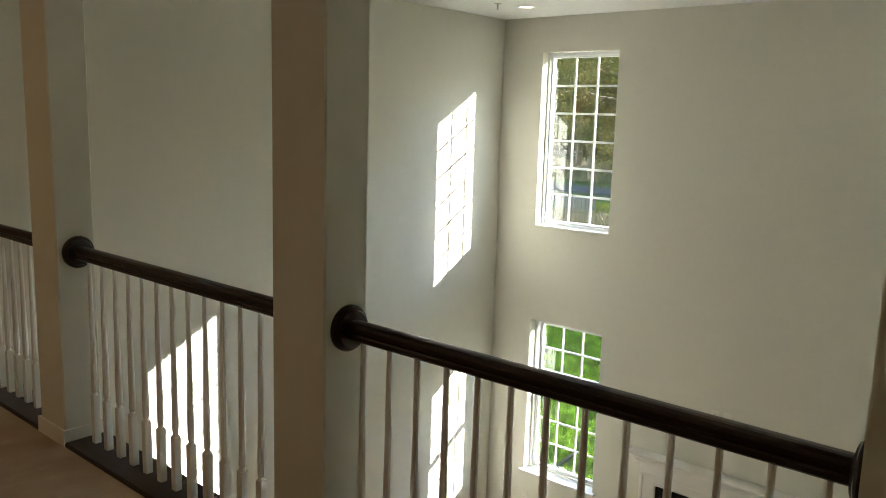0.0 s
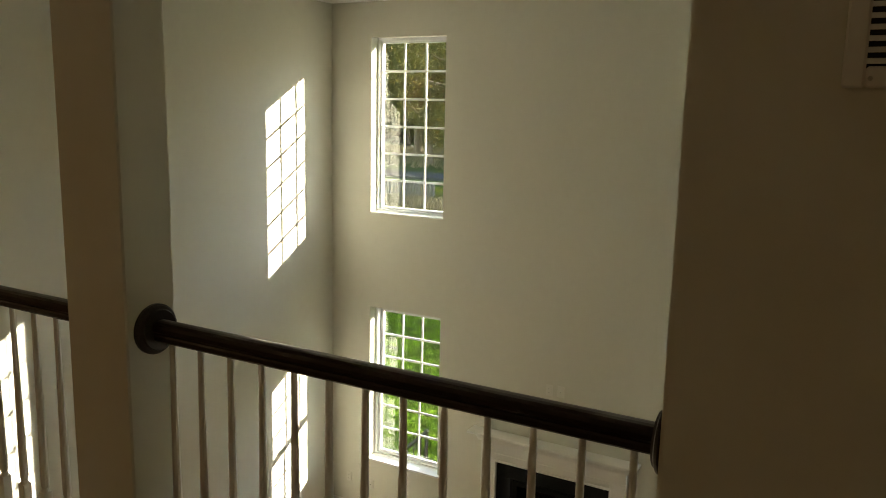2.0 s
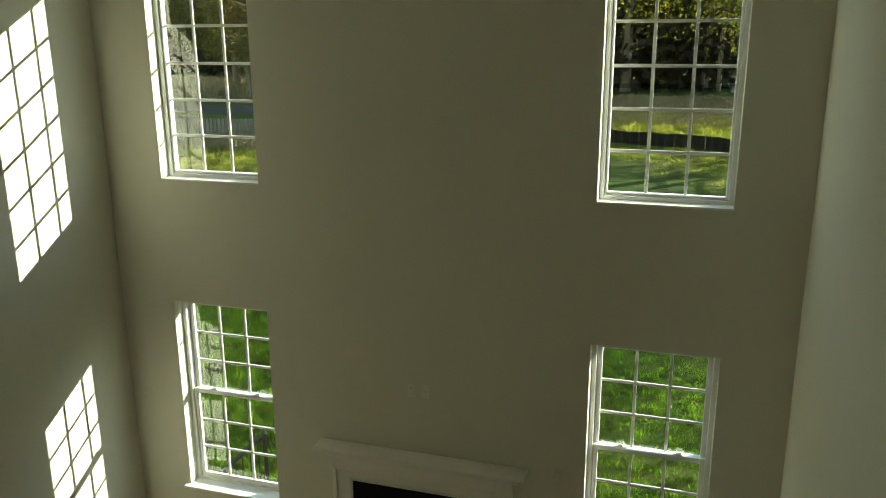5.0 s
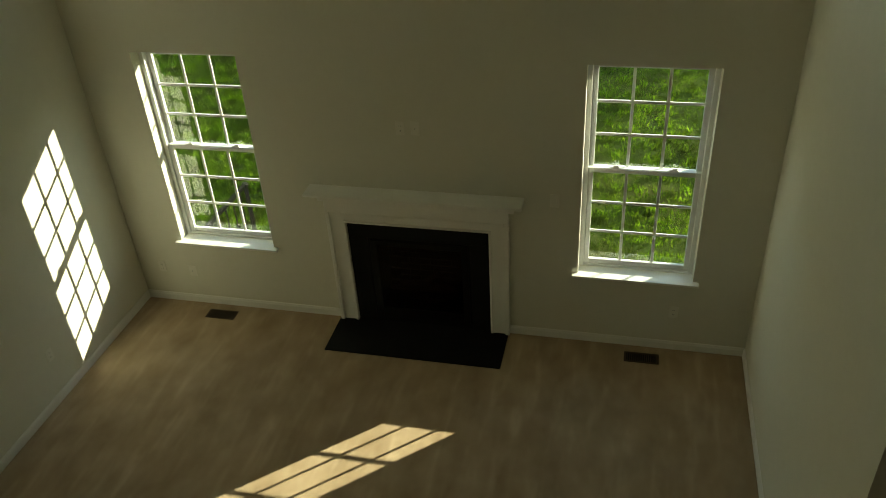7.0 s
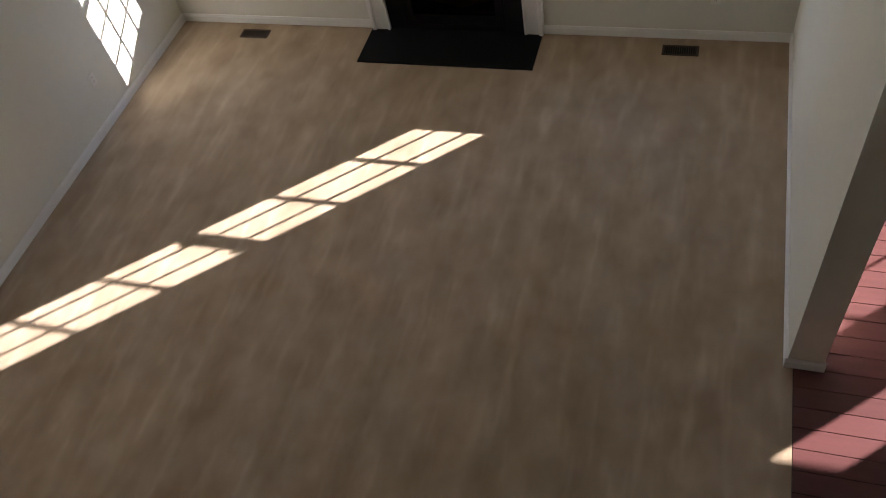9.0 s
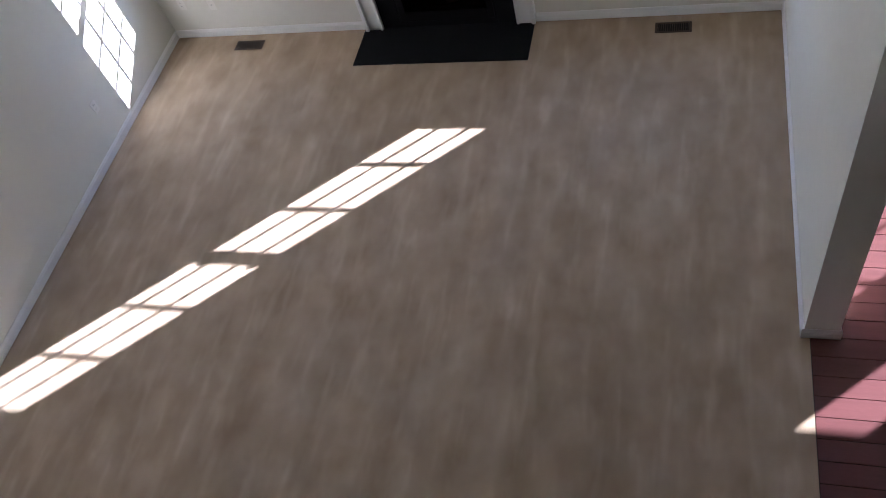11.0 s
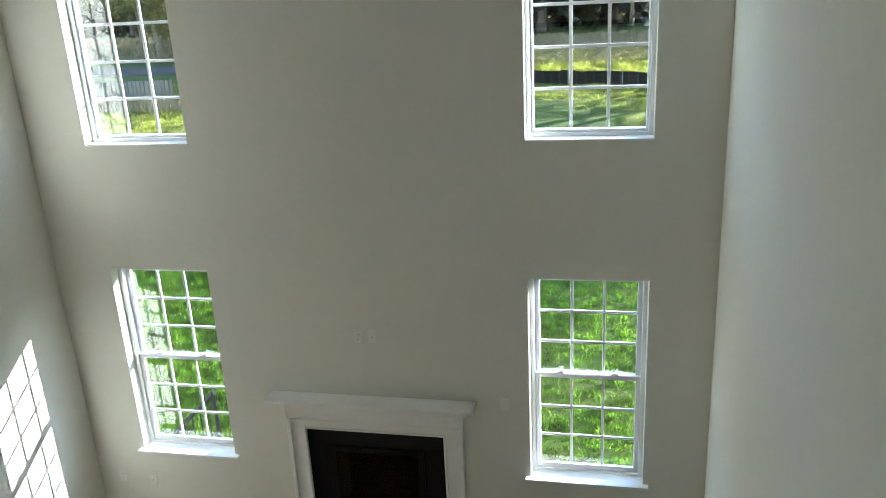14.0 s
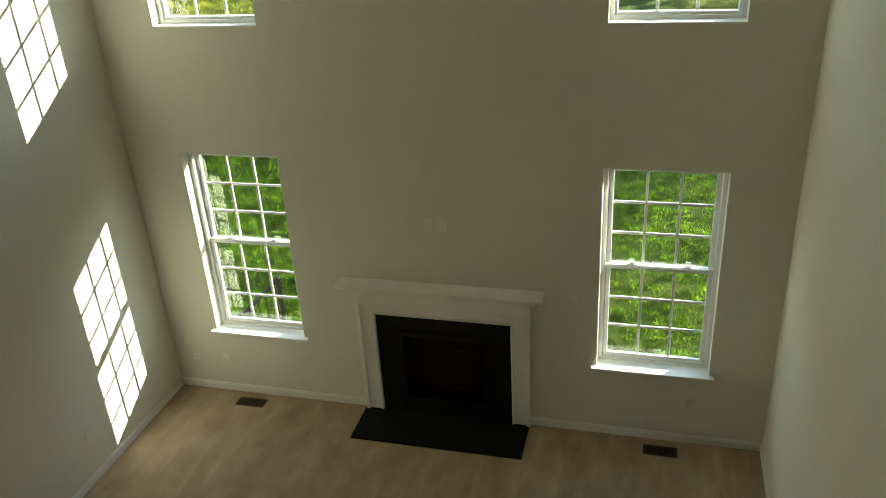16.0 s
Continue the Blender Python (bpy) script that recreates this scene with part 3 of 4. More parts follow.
railing(0.0, 1.339, 11, 0.06, 0.122)
railing(1.615, 3.309, 13, 1.730, 0.1242)
railing(3.585, 5.188, 13, 3.661, 0.1208)
bm = boxed(0, 5.188, -5.499, -5.492, CEIL1, FLOOR2 - 0.056)
tagged(finish("trim_gallery_edge", bm, TRIM), "white fascia board under the gallery edge", "trim", kind="structure")
bm = boxed(1.339, 1.615, -5.715, -5.515, FLOOR2 - 0.055, FLOOR2 - 0.001)
tagged(finish("trim_column_foot", bm, ESPRESSO), "dark board under the column", "trim", kind="structure")
bm = boxed(3.309, 3.585, -5.715, -5.515, FLOOR2 - 0.055, FLOOR2 - 0.001)
tagged(finish("trim_column_foot", bm, ESPRESSO), "dark board under the column", "trim", kind="structure")

# ---- fixtures ----


def return_grille():
    g = empty("return_air_grille", "white metal return-air grille with level slats", "vent")
    x0, x1, z0, z1, y = 5.452, 5.97, 4.774, 5.34, -5.70
    bm = bmesh.new()
    ring(bm, x0, x1, z0, z1, y - 0.010, y, 0.036, 0.036, 0.036)
    part("frame", bm, TRIM, g, bevel=0.004)
    part("backing", boxed(x0 + 0.03, x1 - 0.03, y - 0.002, y - 0.0008, z0 + 0.03, z1 - 0.03), DARKSLOT, g)
    n = 26
    for i in range(n):
        z = z0 + 0.04 + (z1 - z0 - 0.08) * i / n
        bm = bmesh.new()
        swept(bm, [(-0.001, 0.009), (-0.0095, 0.0), (-0.0095, 0.002), (-0.001, 0.011)], [((x0 + 0.036, y, z), (0, 1, 0), (0, 0, 1)), ((x1 - 0.036, y, z), (0, 1, 0), (0, 0, 1))])
        part("slat", bm, TRIM, g)
    for x in (x0 + 0.044, x1 - 0.044):
        bm = bmesh.new()
        lathe(bm, [(-0.0125, 0.003), (-0.0102, 0.004)], (x, y, z0 + 0.016), "y", 10)
        part("screw", bm, METAL, g)
    return g


def floor_register(x0):
    r = empty("floor_register", "brown metal floor register set in the carpet", "vent", "floor registers")
    x1, y0, y1 = x0 + 0.288, -0.23, -0.105
    bm = bmesh.new()
    for b in ((x0, x0 + 0.02, y0, y1), (x1 - 0.02, x1, y0, y1), (x0 + 0.02, x1 - 0.02, y0, y0 + 0.018), (x0 + 0.02, x1 - 0.02, y1 - 0.018, y1)):
        box(bm, *b, 0.0005, 0.008)
    part("frame", bm, BROWNMETAL, r, bevel=0.002)
    part("well", boxed(x0 + 0.01, x1 - 0.01, y0 + 0.01, y1 - 0.01, 0.0005, 0.002), DARKSLOT, r)
    for i in range(14):
        x = x0 + 0.03 + i * (x1 - x0 - 0.06) / 13
        part("slat", boxed(x - 0.0025, x + 0.0025, y0 + 0.018, y1 - 0.018, 0.002, 0.0068), BROWNMETAL, r)


def plate(name, label, x, z, w=0.073, h=0.118, kind="outlet"):
    p = empty(name, label, "wall plate", "wall plates")
    part("cover", boxed(x - w / 2, x + w / 2, -0.0065, 0.0, z - h / 2, z + h / 2), PLASTIC, p, bevel=0.003)
    if kind == "outlet":
        for dz in (-0.021, 0.021):
            bm = bmesh.new()
            lathe(bm, [(-0.0085, 0.0155), (-0.0067, 0.0165)], (x, 0, z + dz), "y", 16)
            o = part("socket", bm, PLASTIC, p)
            for dx in (-0.006, 0.006):
                part("slot", boxed(x + dx - 0.0012, x + dx + 0.0012, -0.0092, -0.0087, z + dz - 0.004, z + dz + 0.005), DARKSLOT, o)
    elif kind == "switch":
        part("rocker", boxed(x - 0.0165, x + 0.0165, -0.0105, -0.0067, z - 0.033, z + 0.033), PLASTIC, p, bevel=0.002)
    else:
        bm = bmesh.new()
        lathe(bm, [(-0.018, 0.004), (-0.0067, 0.005)], (x, 0, z), "y", 12)
        part("cable_jack", bm, METAL, p)
    return p


return_grille()
floor_register(0.708)
floor_register(4.573)
plate("wall_outlet", "ivory duplex outlet high above the mantel", 2.728, 1.948)
plate("cable_plate", "ivory cable plate beside the outlet above the mantel", 2.85, 1.953, kind="jack")
plate("light_switch", "ivory rocker switch beside the fireplace", 3.94, 1.384, kind="switch")
plate("wall_outlet", "ivory duplex outlet low on the wall", 0.241, 0.385)
plate("cable_plate", "ivory cable plate low under the window", 0.556, 0.365, kind="jack")
plate("wall_outlet", "ivory duplex outlet low under the window", 4.942, 0.392)
side = plate("wall_outlet", "ivory duplex outlet low on the side wall", 0.0, 0.0)
side.matrix_basis = pose(0, -1.386, 0.44, 0, 0, 90)


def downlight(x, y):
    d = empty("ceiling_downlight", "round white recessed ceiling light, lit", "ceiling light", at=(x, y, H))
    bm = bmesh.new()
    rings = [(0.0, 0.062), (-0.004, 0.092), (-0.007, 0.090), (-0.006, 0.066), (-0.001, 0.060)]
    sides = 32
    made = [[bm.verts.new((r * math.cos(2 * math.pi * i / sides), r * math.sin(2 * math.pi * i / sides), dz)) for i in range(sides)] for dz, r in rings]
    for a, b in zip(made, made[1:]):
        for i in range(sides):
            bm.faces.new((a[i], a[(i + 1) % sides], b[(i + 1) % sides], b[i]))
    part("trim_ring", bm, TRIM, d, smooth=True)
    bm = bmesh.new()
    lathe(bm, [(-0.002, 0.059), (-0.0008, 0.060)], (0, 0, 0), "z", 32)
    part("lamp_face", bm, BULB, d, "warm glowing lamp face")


downlight(0.80, -0.73)
# unseen fittings for the assumed gallery lamps
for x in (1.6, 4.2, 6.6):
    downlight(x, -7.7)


def sprinkler(x, y):
    s = empty("fire_sprinkler", "small metal fire sprinkler under the ceiling", "sprinkler", at=(x, y, H))
    bm = bmesh.new()
    lathe(bm, [(-0.008, 0.030), (-0.0005, 0.036)], (0, 0, 0), "z", 20)
    part("escutcheon", bm, METAL, s)
    bm = bmesh.new()
    lathe(bm, [(-0.055, 0.006), (-0.045, 0.006), (-0.030, 0.011), (-0.0085, 0.011)], (0, 0, 0), "z", 12)
    part("body", bm, METAL, s)
    bm = bmesh.new()
    lathe(bm, [(-0.059, 0.016), (-0.0555, 0.016)], (0, 0, 0), "z", 14)
    part("deflector", bm, METAL, s)


sprinkler(0.706, -1.07)


def fixture_bracket(x, y):
    """Capped ceiling box with its bare mounting strap, left for a lamp."""
    b = empty("ceiling_fixture_bracket", "white capped ceiling box with a slim mounting strap", "ceiling fixture", at=(x, y, H))
    bm = bmesh.new()
    lathe(bm, [(-0.006, 0.040), (-0.005, 0.050), (-0.0005, 0.052)], (0, 0, 0), "z", 28)
    part("cover_plate", bm, CEIL, b)
    part("mounting_strap", boxed(-0.085, 0.085, -0.012, 0.012, -0.011, -0.0065), TRIM, b, "white metal strap", bevel=0.001)
    for dx, r, m in ((-0.055, 0.008, DARKSLOT), (0.066, 0.014, PLASTIC)):
        bm = bmesh.new()
        lathe(bm, [(-0.026, r * 0.7), (-0.021, r), (-0.0115, r)], (dx, 0, 0), "z", 14)
        part("screw_cap" if r > 0.01 else "screw", bm, m, b)
    b.rotation_euler = (0, 0, radians(29))


fixture_bracket(2.291, -1.906)

# ---- outdoors ----
GZ = -0.5


def rise(y):
    """Height of the lawn, which climbs gently away from the house."""
    t = min(max((y - 2.0) / 34.0, 0.0), 1.0)
    return GZ + 2.3 * t * (1.25 - 0.25 * t)


def ground():
    n = 90
    bm = bmesh.new()
    xs = [-400 + 800 * (0.5 + 0.5 * math.copysign(abs(2 * i / n - 1) ** 3, 2 * i / n - 1)) for i in range(n + 1)]
    ys = [OUT + 600 * (j / n) ** 3 for j in range(n + 1)]
    grid = [[bm.verts.new((x, y, rise(y) + (0.10 * noise.noise((x * 0.09, y * 0.09, 0)) * min(1, y / 12)))) for x in xs] for y in ys]
    for a, b in zip(grid, grid[1:]):
        for i in range(n):
            bm.faces.new((a[i], a[i + 1], b[i + 1], b[i]))
    return tagged(finish("ground", bm, LAWN, smooth=True), "green autumn lawn with yellowish worn spots", "lawn", kind="structure")


ground()


def blades(name, label, spots, hmin, hmax, width, material, per=3, seed=1, lean=0.5):
    """Many thin bent blades in one mesh, for grass that nobody could count."""
    rnd = random.Random(seed)
    verts, faces = [], []
    for x, y, k in spots:
        for _ in range(per):
            a = rnd.uniform(0, 2 * math.pi)
            h = rnd.uniform(hmin, hmax) * k
            bx, by = x + rnd.uniform(-0.05, 0.05), y + rnd.uniform(-0.05, 0.05)
            w = width * rnd.uniform(0.7, 1.3)
            dx, dy = math.cos(a) * w, math.sin(a) * w
            lx, ly = rnd.uniform(-lean, lean) * h, rnd.uniform(-lean, lean) * h
            i = len(verts)
            z = rise(by) - 0.02
            verts += [(bx - dx, by - dy, z), (bx + dx, by + dy, z), (bx + lx * 0.4 + dx * 0.6, by + ly * 0.4 + dy * 0.6, z + h * 0.6), (bx + lx, by + ly, z + h)]
            faces += [(i, i + 1, i + 2), (i, i + 2, i + 3)]
    me = bpy.data.meshes.new(name)
    me.from_pydata(verts, [], faces)
    me.materials.append(material)
    return tagged(new(name, me), label, "grass", kind="stuff")


def grass_spots(left, right, y0, y1, n, seed):
    """Places for tufts between two sight lines, left and right given as (x at the wall, slope), in small uneven clumps."""
    rnd = random.Random(seed)
    out = []
    while len(out) < n:
        y = y0 + (y1 - y0) * rnd.random() ** 0.8
        a, b = left[0] + left[1] * y, right[0] + right[1] * y
        x = rnd.uniform(a, b)
        k = 0.8 + 0.25 * noise.noise((x * 0.8, y * 0.8, 3.0)) + 0.55 * noise.noise((x * 7.0, y * 7.0, 7.0))
        if k > 0.55:
            out.append((x, y, k))
    return out


blades("lawn_grass", "thick green lawn grass in sunlight", grass_spots((0.6, -0.8), (1.6, -0.45), 0.7, 14, 60000, 3), 0.05, 0.11, 0.006, GRASS, 3, 3)
blades("lawn_grass", "thick green lawn grass in sunlight below the window", grass_spots((4.0, -0.16), (5.2, 0.16), 0.9, 14, 42000, 6), 0.05, 0.11, 0.006, GRASS, 3, 6)
blades("lawn_grass", "distant green lawn grass near the garden fence", grass_spots((0.6, -0.8), (1.6, -0.45), 14, 24.5, 26000, 4), 0.05, 0.11, 0.011, DRYGRASS, 2, 4)
blades("lawn_grass", "distant yellowish lawn grass near the silt fence", grass_spots((4.0, -0.18), (5.2, 0.16), 14, 22.2, 26000, 7), 0.05, 0.11, 0.011, DRYGRASS, 2, 7)
blades("weedy_grass", "yellow-green weeds behind the silt fence", grass_spots((2.0, -0.3), (6.0, 0.2), 23.0, 30.0, 18000, 9), 0.08, 0.24, 0.009, DRYGRASS, 3, 9, 1.0)
blades("scrub_grass", "low pale dry scrub before the woods", grass_spots((2.0, -0.3), (6.0, 0.2), 26.0, 34.0, 24000, 5), 0.08, 0.30, 0.007, SCRUB, 4, 5, 1.1)
blades("scrub_grass", "low pale dry scrub beyond the garden", grass_spots((0.6, -0.85), (1.6, -0.45), 30, 44, 6000, 8), 0.12, 0.4, 0.012, SCRUB, 3, 8, 0.6)
blades("scrub_grass", "pale dry grass along the garden fence", grass_spots((0.6, -0.75), (1.2, -0.45), 19.4, 21.2, 4000, 10), 0.12, 0.34, 0.012, SCRUB, 3, 10, 0.6)


def silt_fence():
    f = empty("silt_fence", "low black fabric silt fence across the field", "fence")
    x0, y0, x1, y1 = -4.0, 24.7, 16.0, 18.7
    n = 11
    for i in range(n + 1):
        x, y = x0 + (x1 - x0) * i / n, y0 + (y1 - y0) * i / n
        part("stake", boxed(x - 0.02, x + 0.02, y - 0.05, y - 0.01, rise(y) - 0.15, rise(y) + 0.52), GREYWOOD, f)
    bm = bmesh.new()
    rnd = random.Random(2)
    lo, hi = [], []
    for i in range(n * 4 + 1):
        t = i / (n * 4)
        x, y = x0 + (x1 - x0) * t, y0 + (y1 - y0) * t
        b = rnd.uniform(-0.04, 0.04)
        for k, lst in ((0, lo), (1, hi)):
            z = rise(y) - 0.1 if k == 0 else rise(y) + 0.45 + rnd.uniform(-0.05, 0.02)
            lst.append((bm.verts.new((x, y + b, z)), bm.verts.new((x, y + b + 0.006, z))))
    for a, b, c, d in zip(lo, lo[1:], hi, hi[1:]):
        for k in (0, 1):
            bm.faces.new((a[k], b[k], d[k], c[k]))
        bm.faces.new((c[0], d[0], d[1], c[1]))
    part("fabric", bm, SILT, f, "black woven silt fabric")


silt_fence()


def tree_mesh(seed, height, spread, trunk_r, leaves, leaf, low=0.25, gap=0.0):
    """Trunk with limbs, and a crown of single folded leaves gathered in uneven clumps along the limbs."""
    rnd = random.Random(seed)
    bm = bmesh.new()
    tips = []

    def limb(a, b, r0, r1, seg=5, sides=6, wob=0.06):
        rings = []
        d = (b - a)
        side = d.orthogonal().normalized()
        up = d.cross(side).normalized()
        for i in range(seg + 1):
            t = i / seg
            c = a + d * t + (side * rnd.uniform(-wob, wob) + up * rnd.uniform(-wob, wob)) * d.length * (0 if i == 0 else 0.6)
            r = r0 + (r1 - r0) * t
            rings.append([bm.verts.new(c + side * r * math.cos(2 * math.pi * k / sides) + up * r * math.sin(2 * math.pi * k / sides)) for k in range(sides)])
            tips.append((c, t))
        for p, q in zip(rings, rings[1:]):
            for k in range(sides):
                bm.faces.new((p[k], p[(k + 1) % sides], q[(k + 1) % sides], q[k]))

    top = Vector((rnd.uniform(-0.4, 0.4), rnd.uniform(-0.4, 0.4), height * 0.85))
    limb(Vector((0, 0, -0.2)), top, trunk_r, trunk_r * 0.25, 7, 8, 0.02)
    tips.clear()
    n = 13
    ends = []
    for i in range(n):
        h = height * (low + (0.8 - low) * i / (n - 1))
        a = i * 2.4 + rnd.uniform(-0.5, 0.5)
        reach = spread * (1.0 - 0.6 * abs((i / (n - 1)) - 0.3)) * rnd.uniform(0.7, 1.15)
        b = Vector((math.cos(a) * reach, math.sin(a) * reach, h + reach * rnd.uniform(0.1, 0.55)))
        s = Vector((top.x * h / height, top.y * h / height, h))
        limb(s, b, trunk_r * 0.32, trunk_r * 0.06)
        ends.append((s, b))
        for _ in range(3):
            t = rnd.uniform(0.35, 0.9)
            c = s.lerp(b, t)
            e = c + Vector((rnd.uniform(-1, 1), rnd.uniform(-1, 1), rnd.uniform(-0.5, 0.8))) * spread * 0.33
            limb(c, e, trunk_r * 0.1, trunk_r * 0.03, 3, 5)
            ends.append((c, e))
    clumps = []
    for s, b in ends:
        for _ in range(3):
            clumps.append((s.lerp(b, rnd.uniform(0.45, 1.05)), spread * rnd.uniform(0.10, 0.24)))
    verts, faces = [], []
    for _ in range(leaves):
        c, r = rnd.choice(clumps)
        d = Vector((rnd.gauss(0, 1), rnd.gauss(0, 1), rnd.gauss(0, 0.8)))
        p = c + d * r * 0.62
        if gap and noise.noise(p * 0.9) < -gap:
            continue
        u = Vector((rnd.uniform(-1, 1), rnd.uniform(-1, 1), rnd.uniform(-1, 0.4))).normalized()
        v = u.orthogonal().normalized()
        v = Matrix.Rotation(rnd.uniform(0, 6.28), 3, u) @ v
        w = u.cross(v)
        s = leaf * rnd.uniform(0.6, 1.3)
        i = len(verts)
        verts += [p, p + u * s * 0.5 + v * s * 0.38 + w * s * 0.1, p + u * s, p + u * s * 0.5 - v * s * 0.38 + w * s * 0.1]
        faces += [(i, i + 1, i + 2), (i, i + 2, i + 3)]
    crown = bpy.data.meshes.new("crown")
    crown.from_pydata([tuple(p) for p in verts], [], faces)
    return bm, crown


def tree(label, at, seed, height, spread, trunk_r, leaves, leaf, material, low=0.25, gap=0.0):
    t = empty("tree", label, "tree", at=(at[0], at[1], rise(at[1])))
    bm, crown = tree_mesh(seed, height, spread, trunk_r, leaves, leaf, low, gap)
    part("trunk", bm, BARK, t, "grey-brown trunk with bare limbs", smooth=True)
    crown.materials.append(material)
    c = new("crown", crown)
    c.parent = t
    return t


tree("tree with thin yellow-green autumn leaves at the field edge", (8.9, 22.0), 11, 11.5, 6.4, 0.2, 62000, 0.095, YELLOW, 0.16, 0.0)
tree("tree with dull green autumn leaves behind the garden", (-17.5, 32.0), 21, 13.0, 6.0, 0.24, 46000, 0.12, GREENLEAF, 0.12, 0.2)
tree("tree with thinning green and brown leaves", (-10.5, 22.0), 22, 8.5, 3.6, 0.18, 26000, 0.10, GREENLEAF, 0.16, 0.2)
tree("small tree with rust-red autumn leaves", (-15.0, 31.0), 23, 6.4, 3.2, 0.12, 22000, 0.09, RUST, 0.15, 0.15)
tree("tree with brown and green leaves beyond the road", (-22.0, 38.0), 24, 13.0, 6.0, 0.28, 36000, 0.16, GREENLEAF, 0.10, 0.15)
tree("tree with rust-red leaves beyond the road", (-13.0, 37.0), 25, 10.0, 5.0, 0.24, 30000, 0.15, RUST, 0.12, 0.15)


def woods():
    """Far dark woods: trunks and leaf masses as two meshes of one thing."""
    rnd = random.Random(8)
    w = empty("woods", "dark shaded woods behind the field", "woods", kind="stuff")
    bm = bmesh.new()
    verts, faces = [], []
    for i in range(240):
        x = -75 + 145 * rnd.random()
        y = (36.5 if -12 < x < 12 else 47 if x < 30 else 54) + 14 * rnd.random() + abs(x) * 0.05
        r = rnd.uniform(0.12, 0.3)
        h = rnd.uniform(9, 15)
        lathe(bm, [(-0.2, r), (h * 0.5, r * 0.7), (h, r * 0.2)], (x, y, rise(y)), "z", 6)
        for _ in range(460):
            p = Vector((x + rnd.gauss(0, 2.3), y + rnd.gauss(0, 2.0), rise(y) + h * rnd.random() ** 0.9))
            u = Vector((rnd.uniform(-1, 1), rnd.uniform(-1, 1), rnd.uniform(-1, 0.5))).normalized()
            v = u.orthogonal().normalized()
            s = rnd.uniform(0.35, 0.75)
            k = len(verts)
            verts += [tuple(p), tuple(p + u * s * 0.5 + v * s * 0.4), tuple(p + u * s), tuple(p + u * s * 0.5 - v * s * 0.4)]
            faces += [(k, k + 1, k + 2), (k, k + 2, k + 3)]
    part("trunks", bm, BARK, w)
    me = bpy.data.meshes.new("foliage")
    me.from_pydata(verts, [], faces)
    me.materials.append(SHADELEAF)
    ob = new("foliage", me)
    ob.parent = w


woods()
# two unseen trees, added to cast shadow bands over the lawn
tree("unseen half-bare tree added to shade the lawn", (17.5, 19.0), 31, 9.5, 3.4, 0.2, 5200, 0.24, GREENLEAF, 0.3, 0.1)
tree("unseen half-bare tree added to shade the far lawn", (16.0, 27.5), 32, 10.5, 3.6, 0.2, 5600, 0.24, GREENLEAF, 0.28, 0.1)


def far_ridge():
    """Added ridge closing the view behind the woods, forest shade put into its colour."""
    bm = bmesh.new()
    rnd = random.Random(14)
    cols = []
    for i in range(161):
        x = -160 + 2 * i
        top = 13 + 4 * noise.noise((x * 0.05, 2.0, 0.0)) + rnd.uniform(-1.2, 1.2)
        cols.append([bm.verts.new((x + rnd.uniform(-0.6, 0.6), 66 + 10 * f + rnd.uniform(-1, 1), rise(60) + top * f)) for f in (0.0, 0.25, 0.5, 0.75, 1.0)])
    for p, q in zip(cols, cols[1:]):
        for k in range(4):
            bm.faces.new((p[k], q[k], q[k + 1], p[k + 1]))
    return tagged(finish("backdrop", bm, RIDGE), "added backdrop ridge with forest shade put into its dark colour", "woods", kind="structure")


far_ridge()
bm = bmesh.new()
swept(bm, [(-0.9, rise(26.35) - 0.1), (0.9, rise(28.15) - 0.1), (0.9, rise(28.15) + 0.13), (-0.9, rise(26.35) + 0.13)], [((-90, 27.25, 0), (0, 1, 0), (0, 0, 1)), ((-9, 27.25, 0), (0, 1, 0), (0, 0, 1))])
tagged(finish("road", bm, ASPHALT), "grey road beyond the garden", "road", kind="structure")


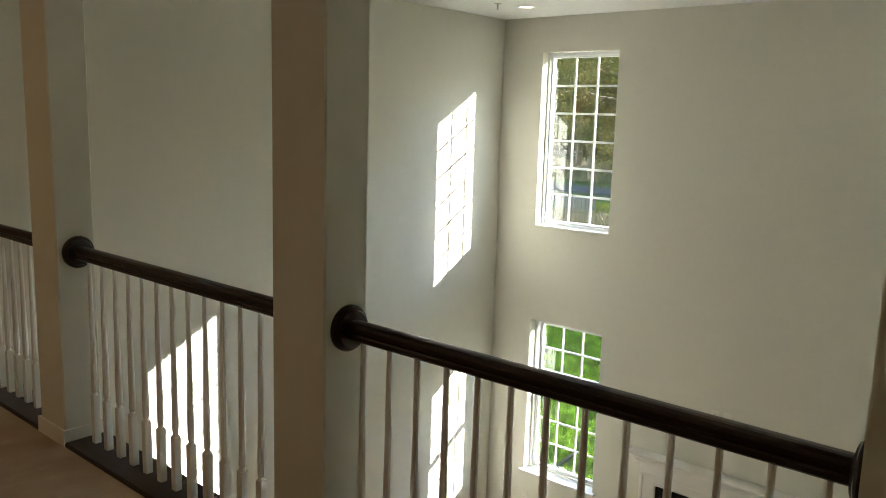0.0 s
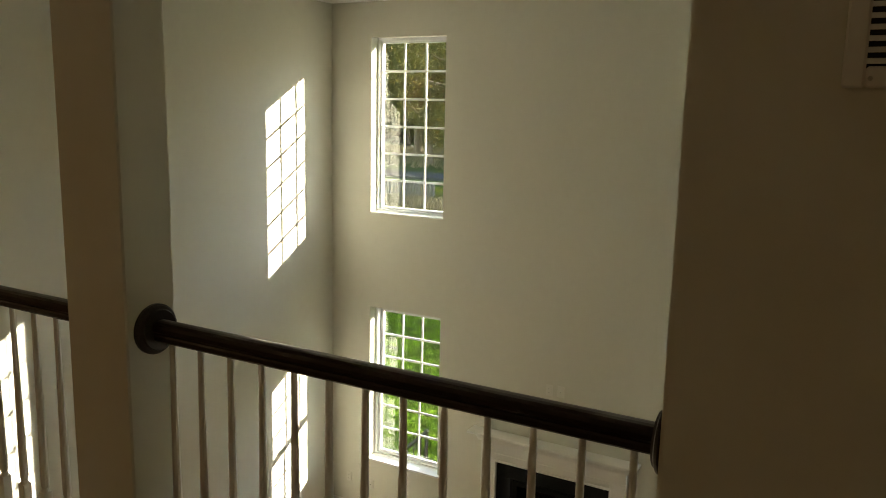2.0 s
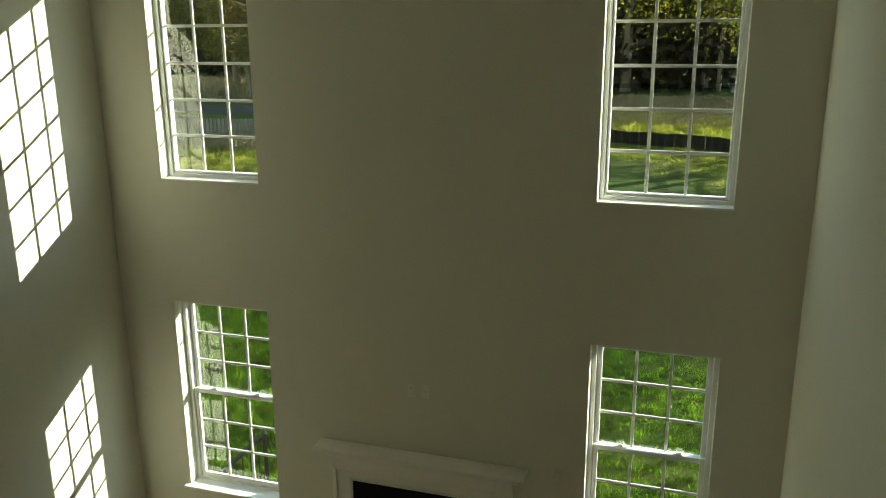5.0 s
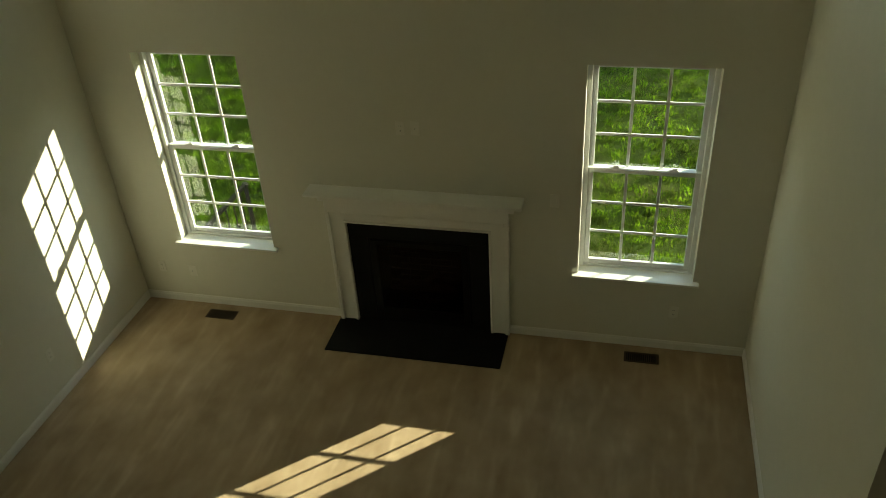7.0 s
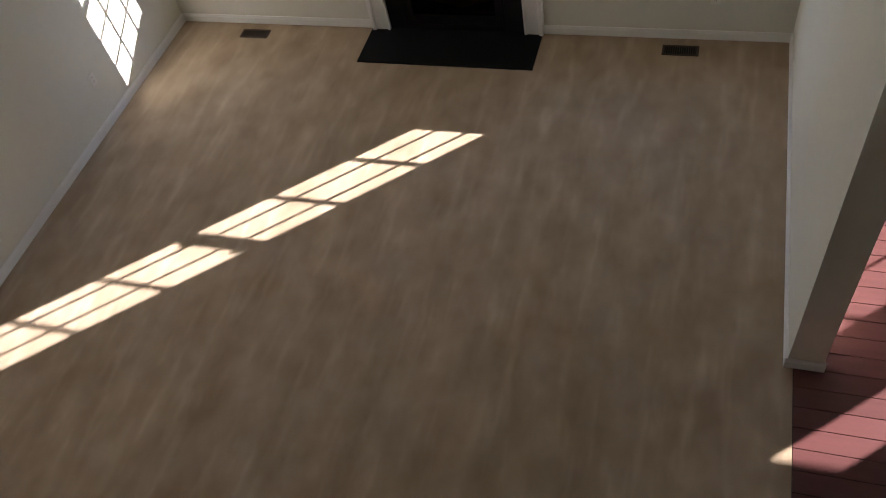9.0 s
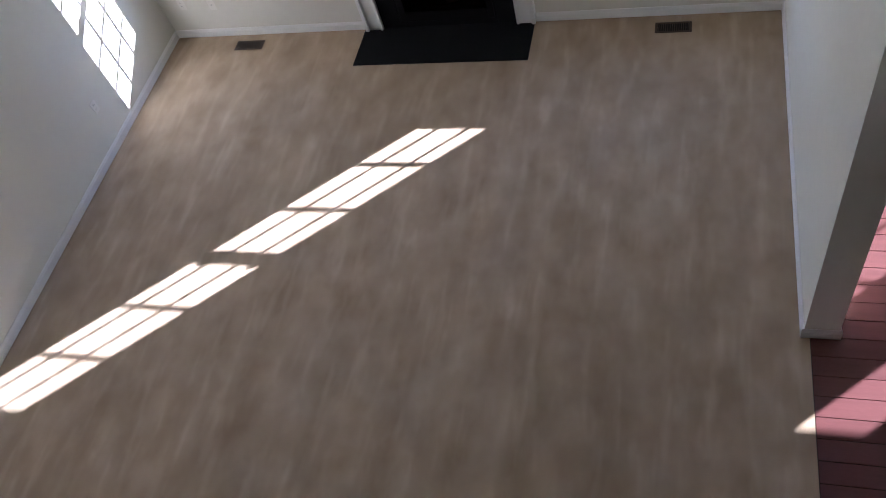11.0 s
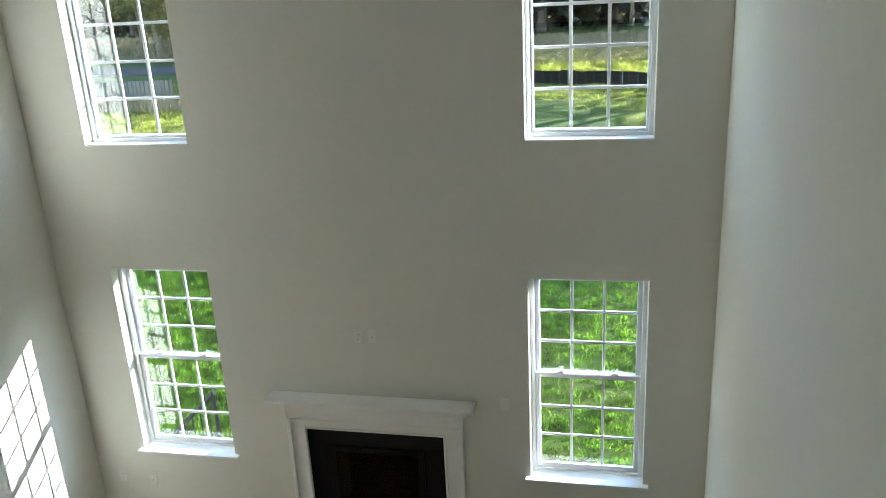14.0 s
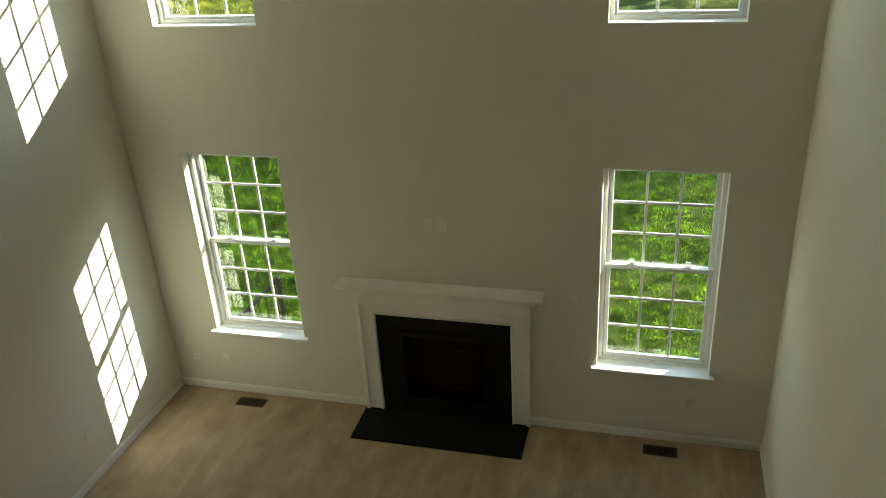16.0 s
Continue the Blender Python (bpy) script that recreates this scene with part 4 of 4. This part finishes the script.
def garden_fence():
    f = empty("garden_fence", "weathered grey board fence across the garden", "fence")
    me = None
    for i in range(60):
        if me is None:
            ob = part("board", boxed(-0.06, 0.06, -0.012, 0.012, -0.1, 0.62), GREYWOOD, f)
            me = ob.data
        else:
            ob = new("board", me)
            ob.parent = f
        ob.location = (-21 + i * 0.16, 21.0 + i * 0.02, rise(21.6))
    for z in (0.12, 0.46):
        bm = bmesh.new()
        swept(bm, [(0.013, -0.045), (0.043, -0.045), (0.043, 0.045), (0.013, 0.045)], [((-21.1, 20.99, rise(21.6) + z), (0, 1, 0), (0, 0, 1)), ((-11.5, 22.19, rise(21.6) + z), (0, 1, 0), (0, 0, 1))])
        part("rail", bm, GREYWOOD, f)


garden_fence()


def areaway_rail():
    """Black iron stair rail just outside the window."""
    a = empty("stair_railing", "black iron railing beside outdoor steps", "railing")
    y = 1.4
    xt, zt, xl, zl = 0.50, 0.52, -0.25, -0.22

    def rod(p, q, r, name):
        bm = bmesh.new()
        p, q = Vector(p), Vector(q)
        d = (q - p).normalized()
        s = d.orthogonal().normalized()
        u = d.cross(s)
        swept(bm, [(r, r), (-r, r), (-r, -r), (r, -r)], [(p, s, u), (q, s, u)])
        part(name, bm, BLACKMETAL, a, bevel=0.002)

    rod((xt, y, zt), (xl, y, zl), 0.02, "top_rail")
    rod((xt, y, zt - 0.62), (xl + 0.3, y, zt - 0.92), 0.012, "bottom_rail")
    rod((xt - 0.02, y, GZ - 0.05), (xt - 0.02, y, zt + 0.01), 0.02, "post")
    rod((xl + 0.01, y, GZ - 0.05), (xl + 0.01, y, zl), 0.02, "post")
    for i in range(1, 7):
        t = i / 7
        x = xt + (xl - xt) * t
        rod((x, y, GZ - 0.03), (x, y, zt + (zl - zt) * t - 0.015), 0.008, "baluster")


areaway_rail()
bm = boxed(-0.6, 0.7, 0.9, 1.9, GZ - 0.1, GZ + 0.03)
tagged(finish("concrete_pad", bm, CONCRETE, bevel=0.01), "grey concrete pad under the outdoor railing", "paving")

# ---- kitchen floor planks ----


def planks():
    rnd = random.Random(9)
    me = None
    pw = 0.127
    y = -6.0
    meshes = {}
    for ln in (0.7, 0.9, 1.2, 1.5):
        bm = boxed(0, ln - 0.003, 0, pw - 0.003, -0.0155, 0.0)
        meshes[ln] = bm
    made = {}
    row = 0
    while y < 0.5:
        x = 5.592
        while x < 9.8:
            ln = rnd.choice((0.7, 0.9, 1.2, 1.5))
            if ln not in made:
                ob = part("plank", meshes[ln], CHERRY, kitchen_floor, bevel=0.0015)
                made[ln] = ob.data
            else:
                ob = new("plank", made[ln])
                ob.parent = kitchen_floor
            ob.location = (x, y, 0)
            x += ln
        y += pw
        row += 1


planks()
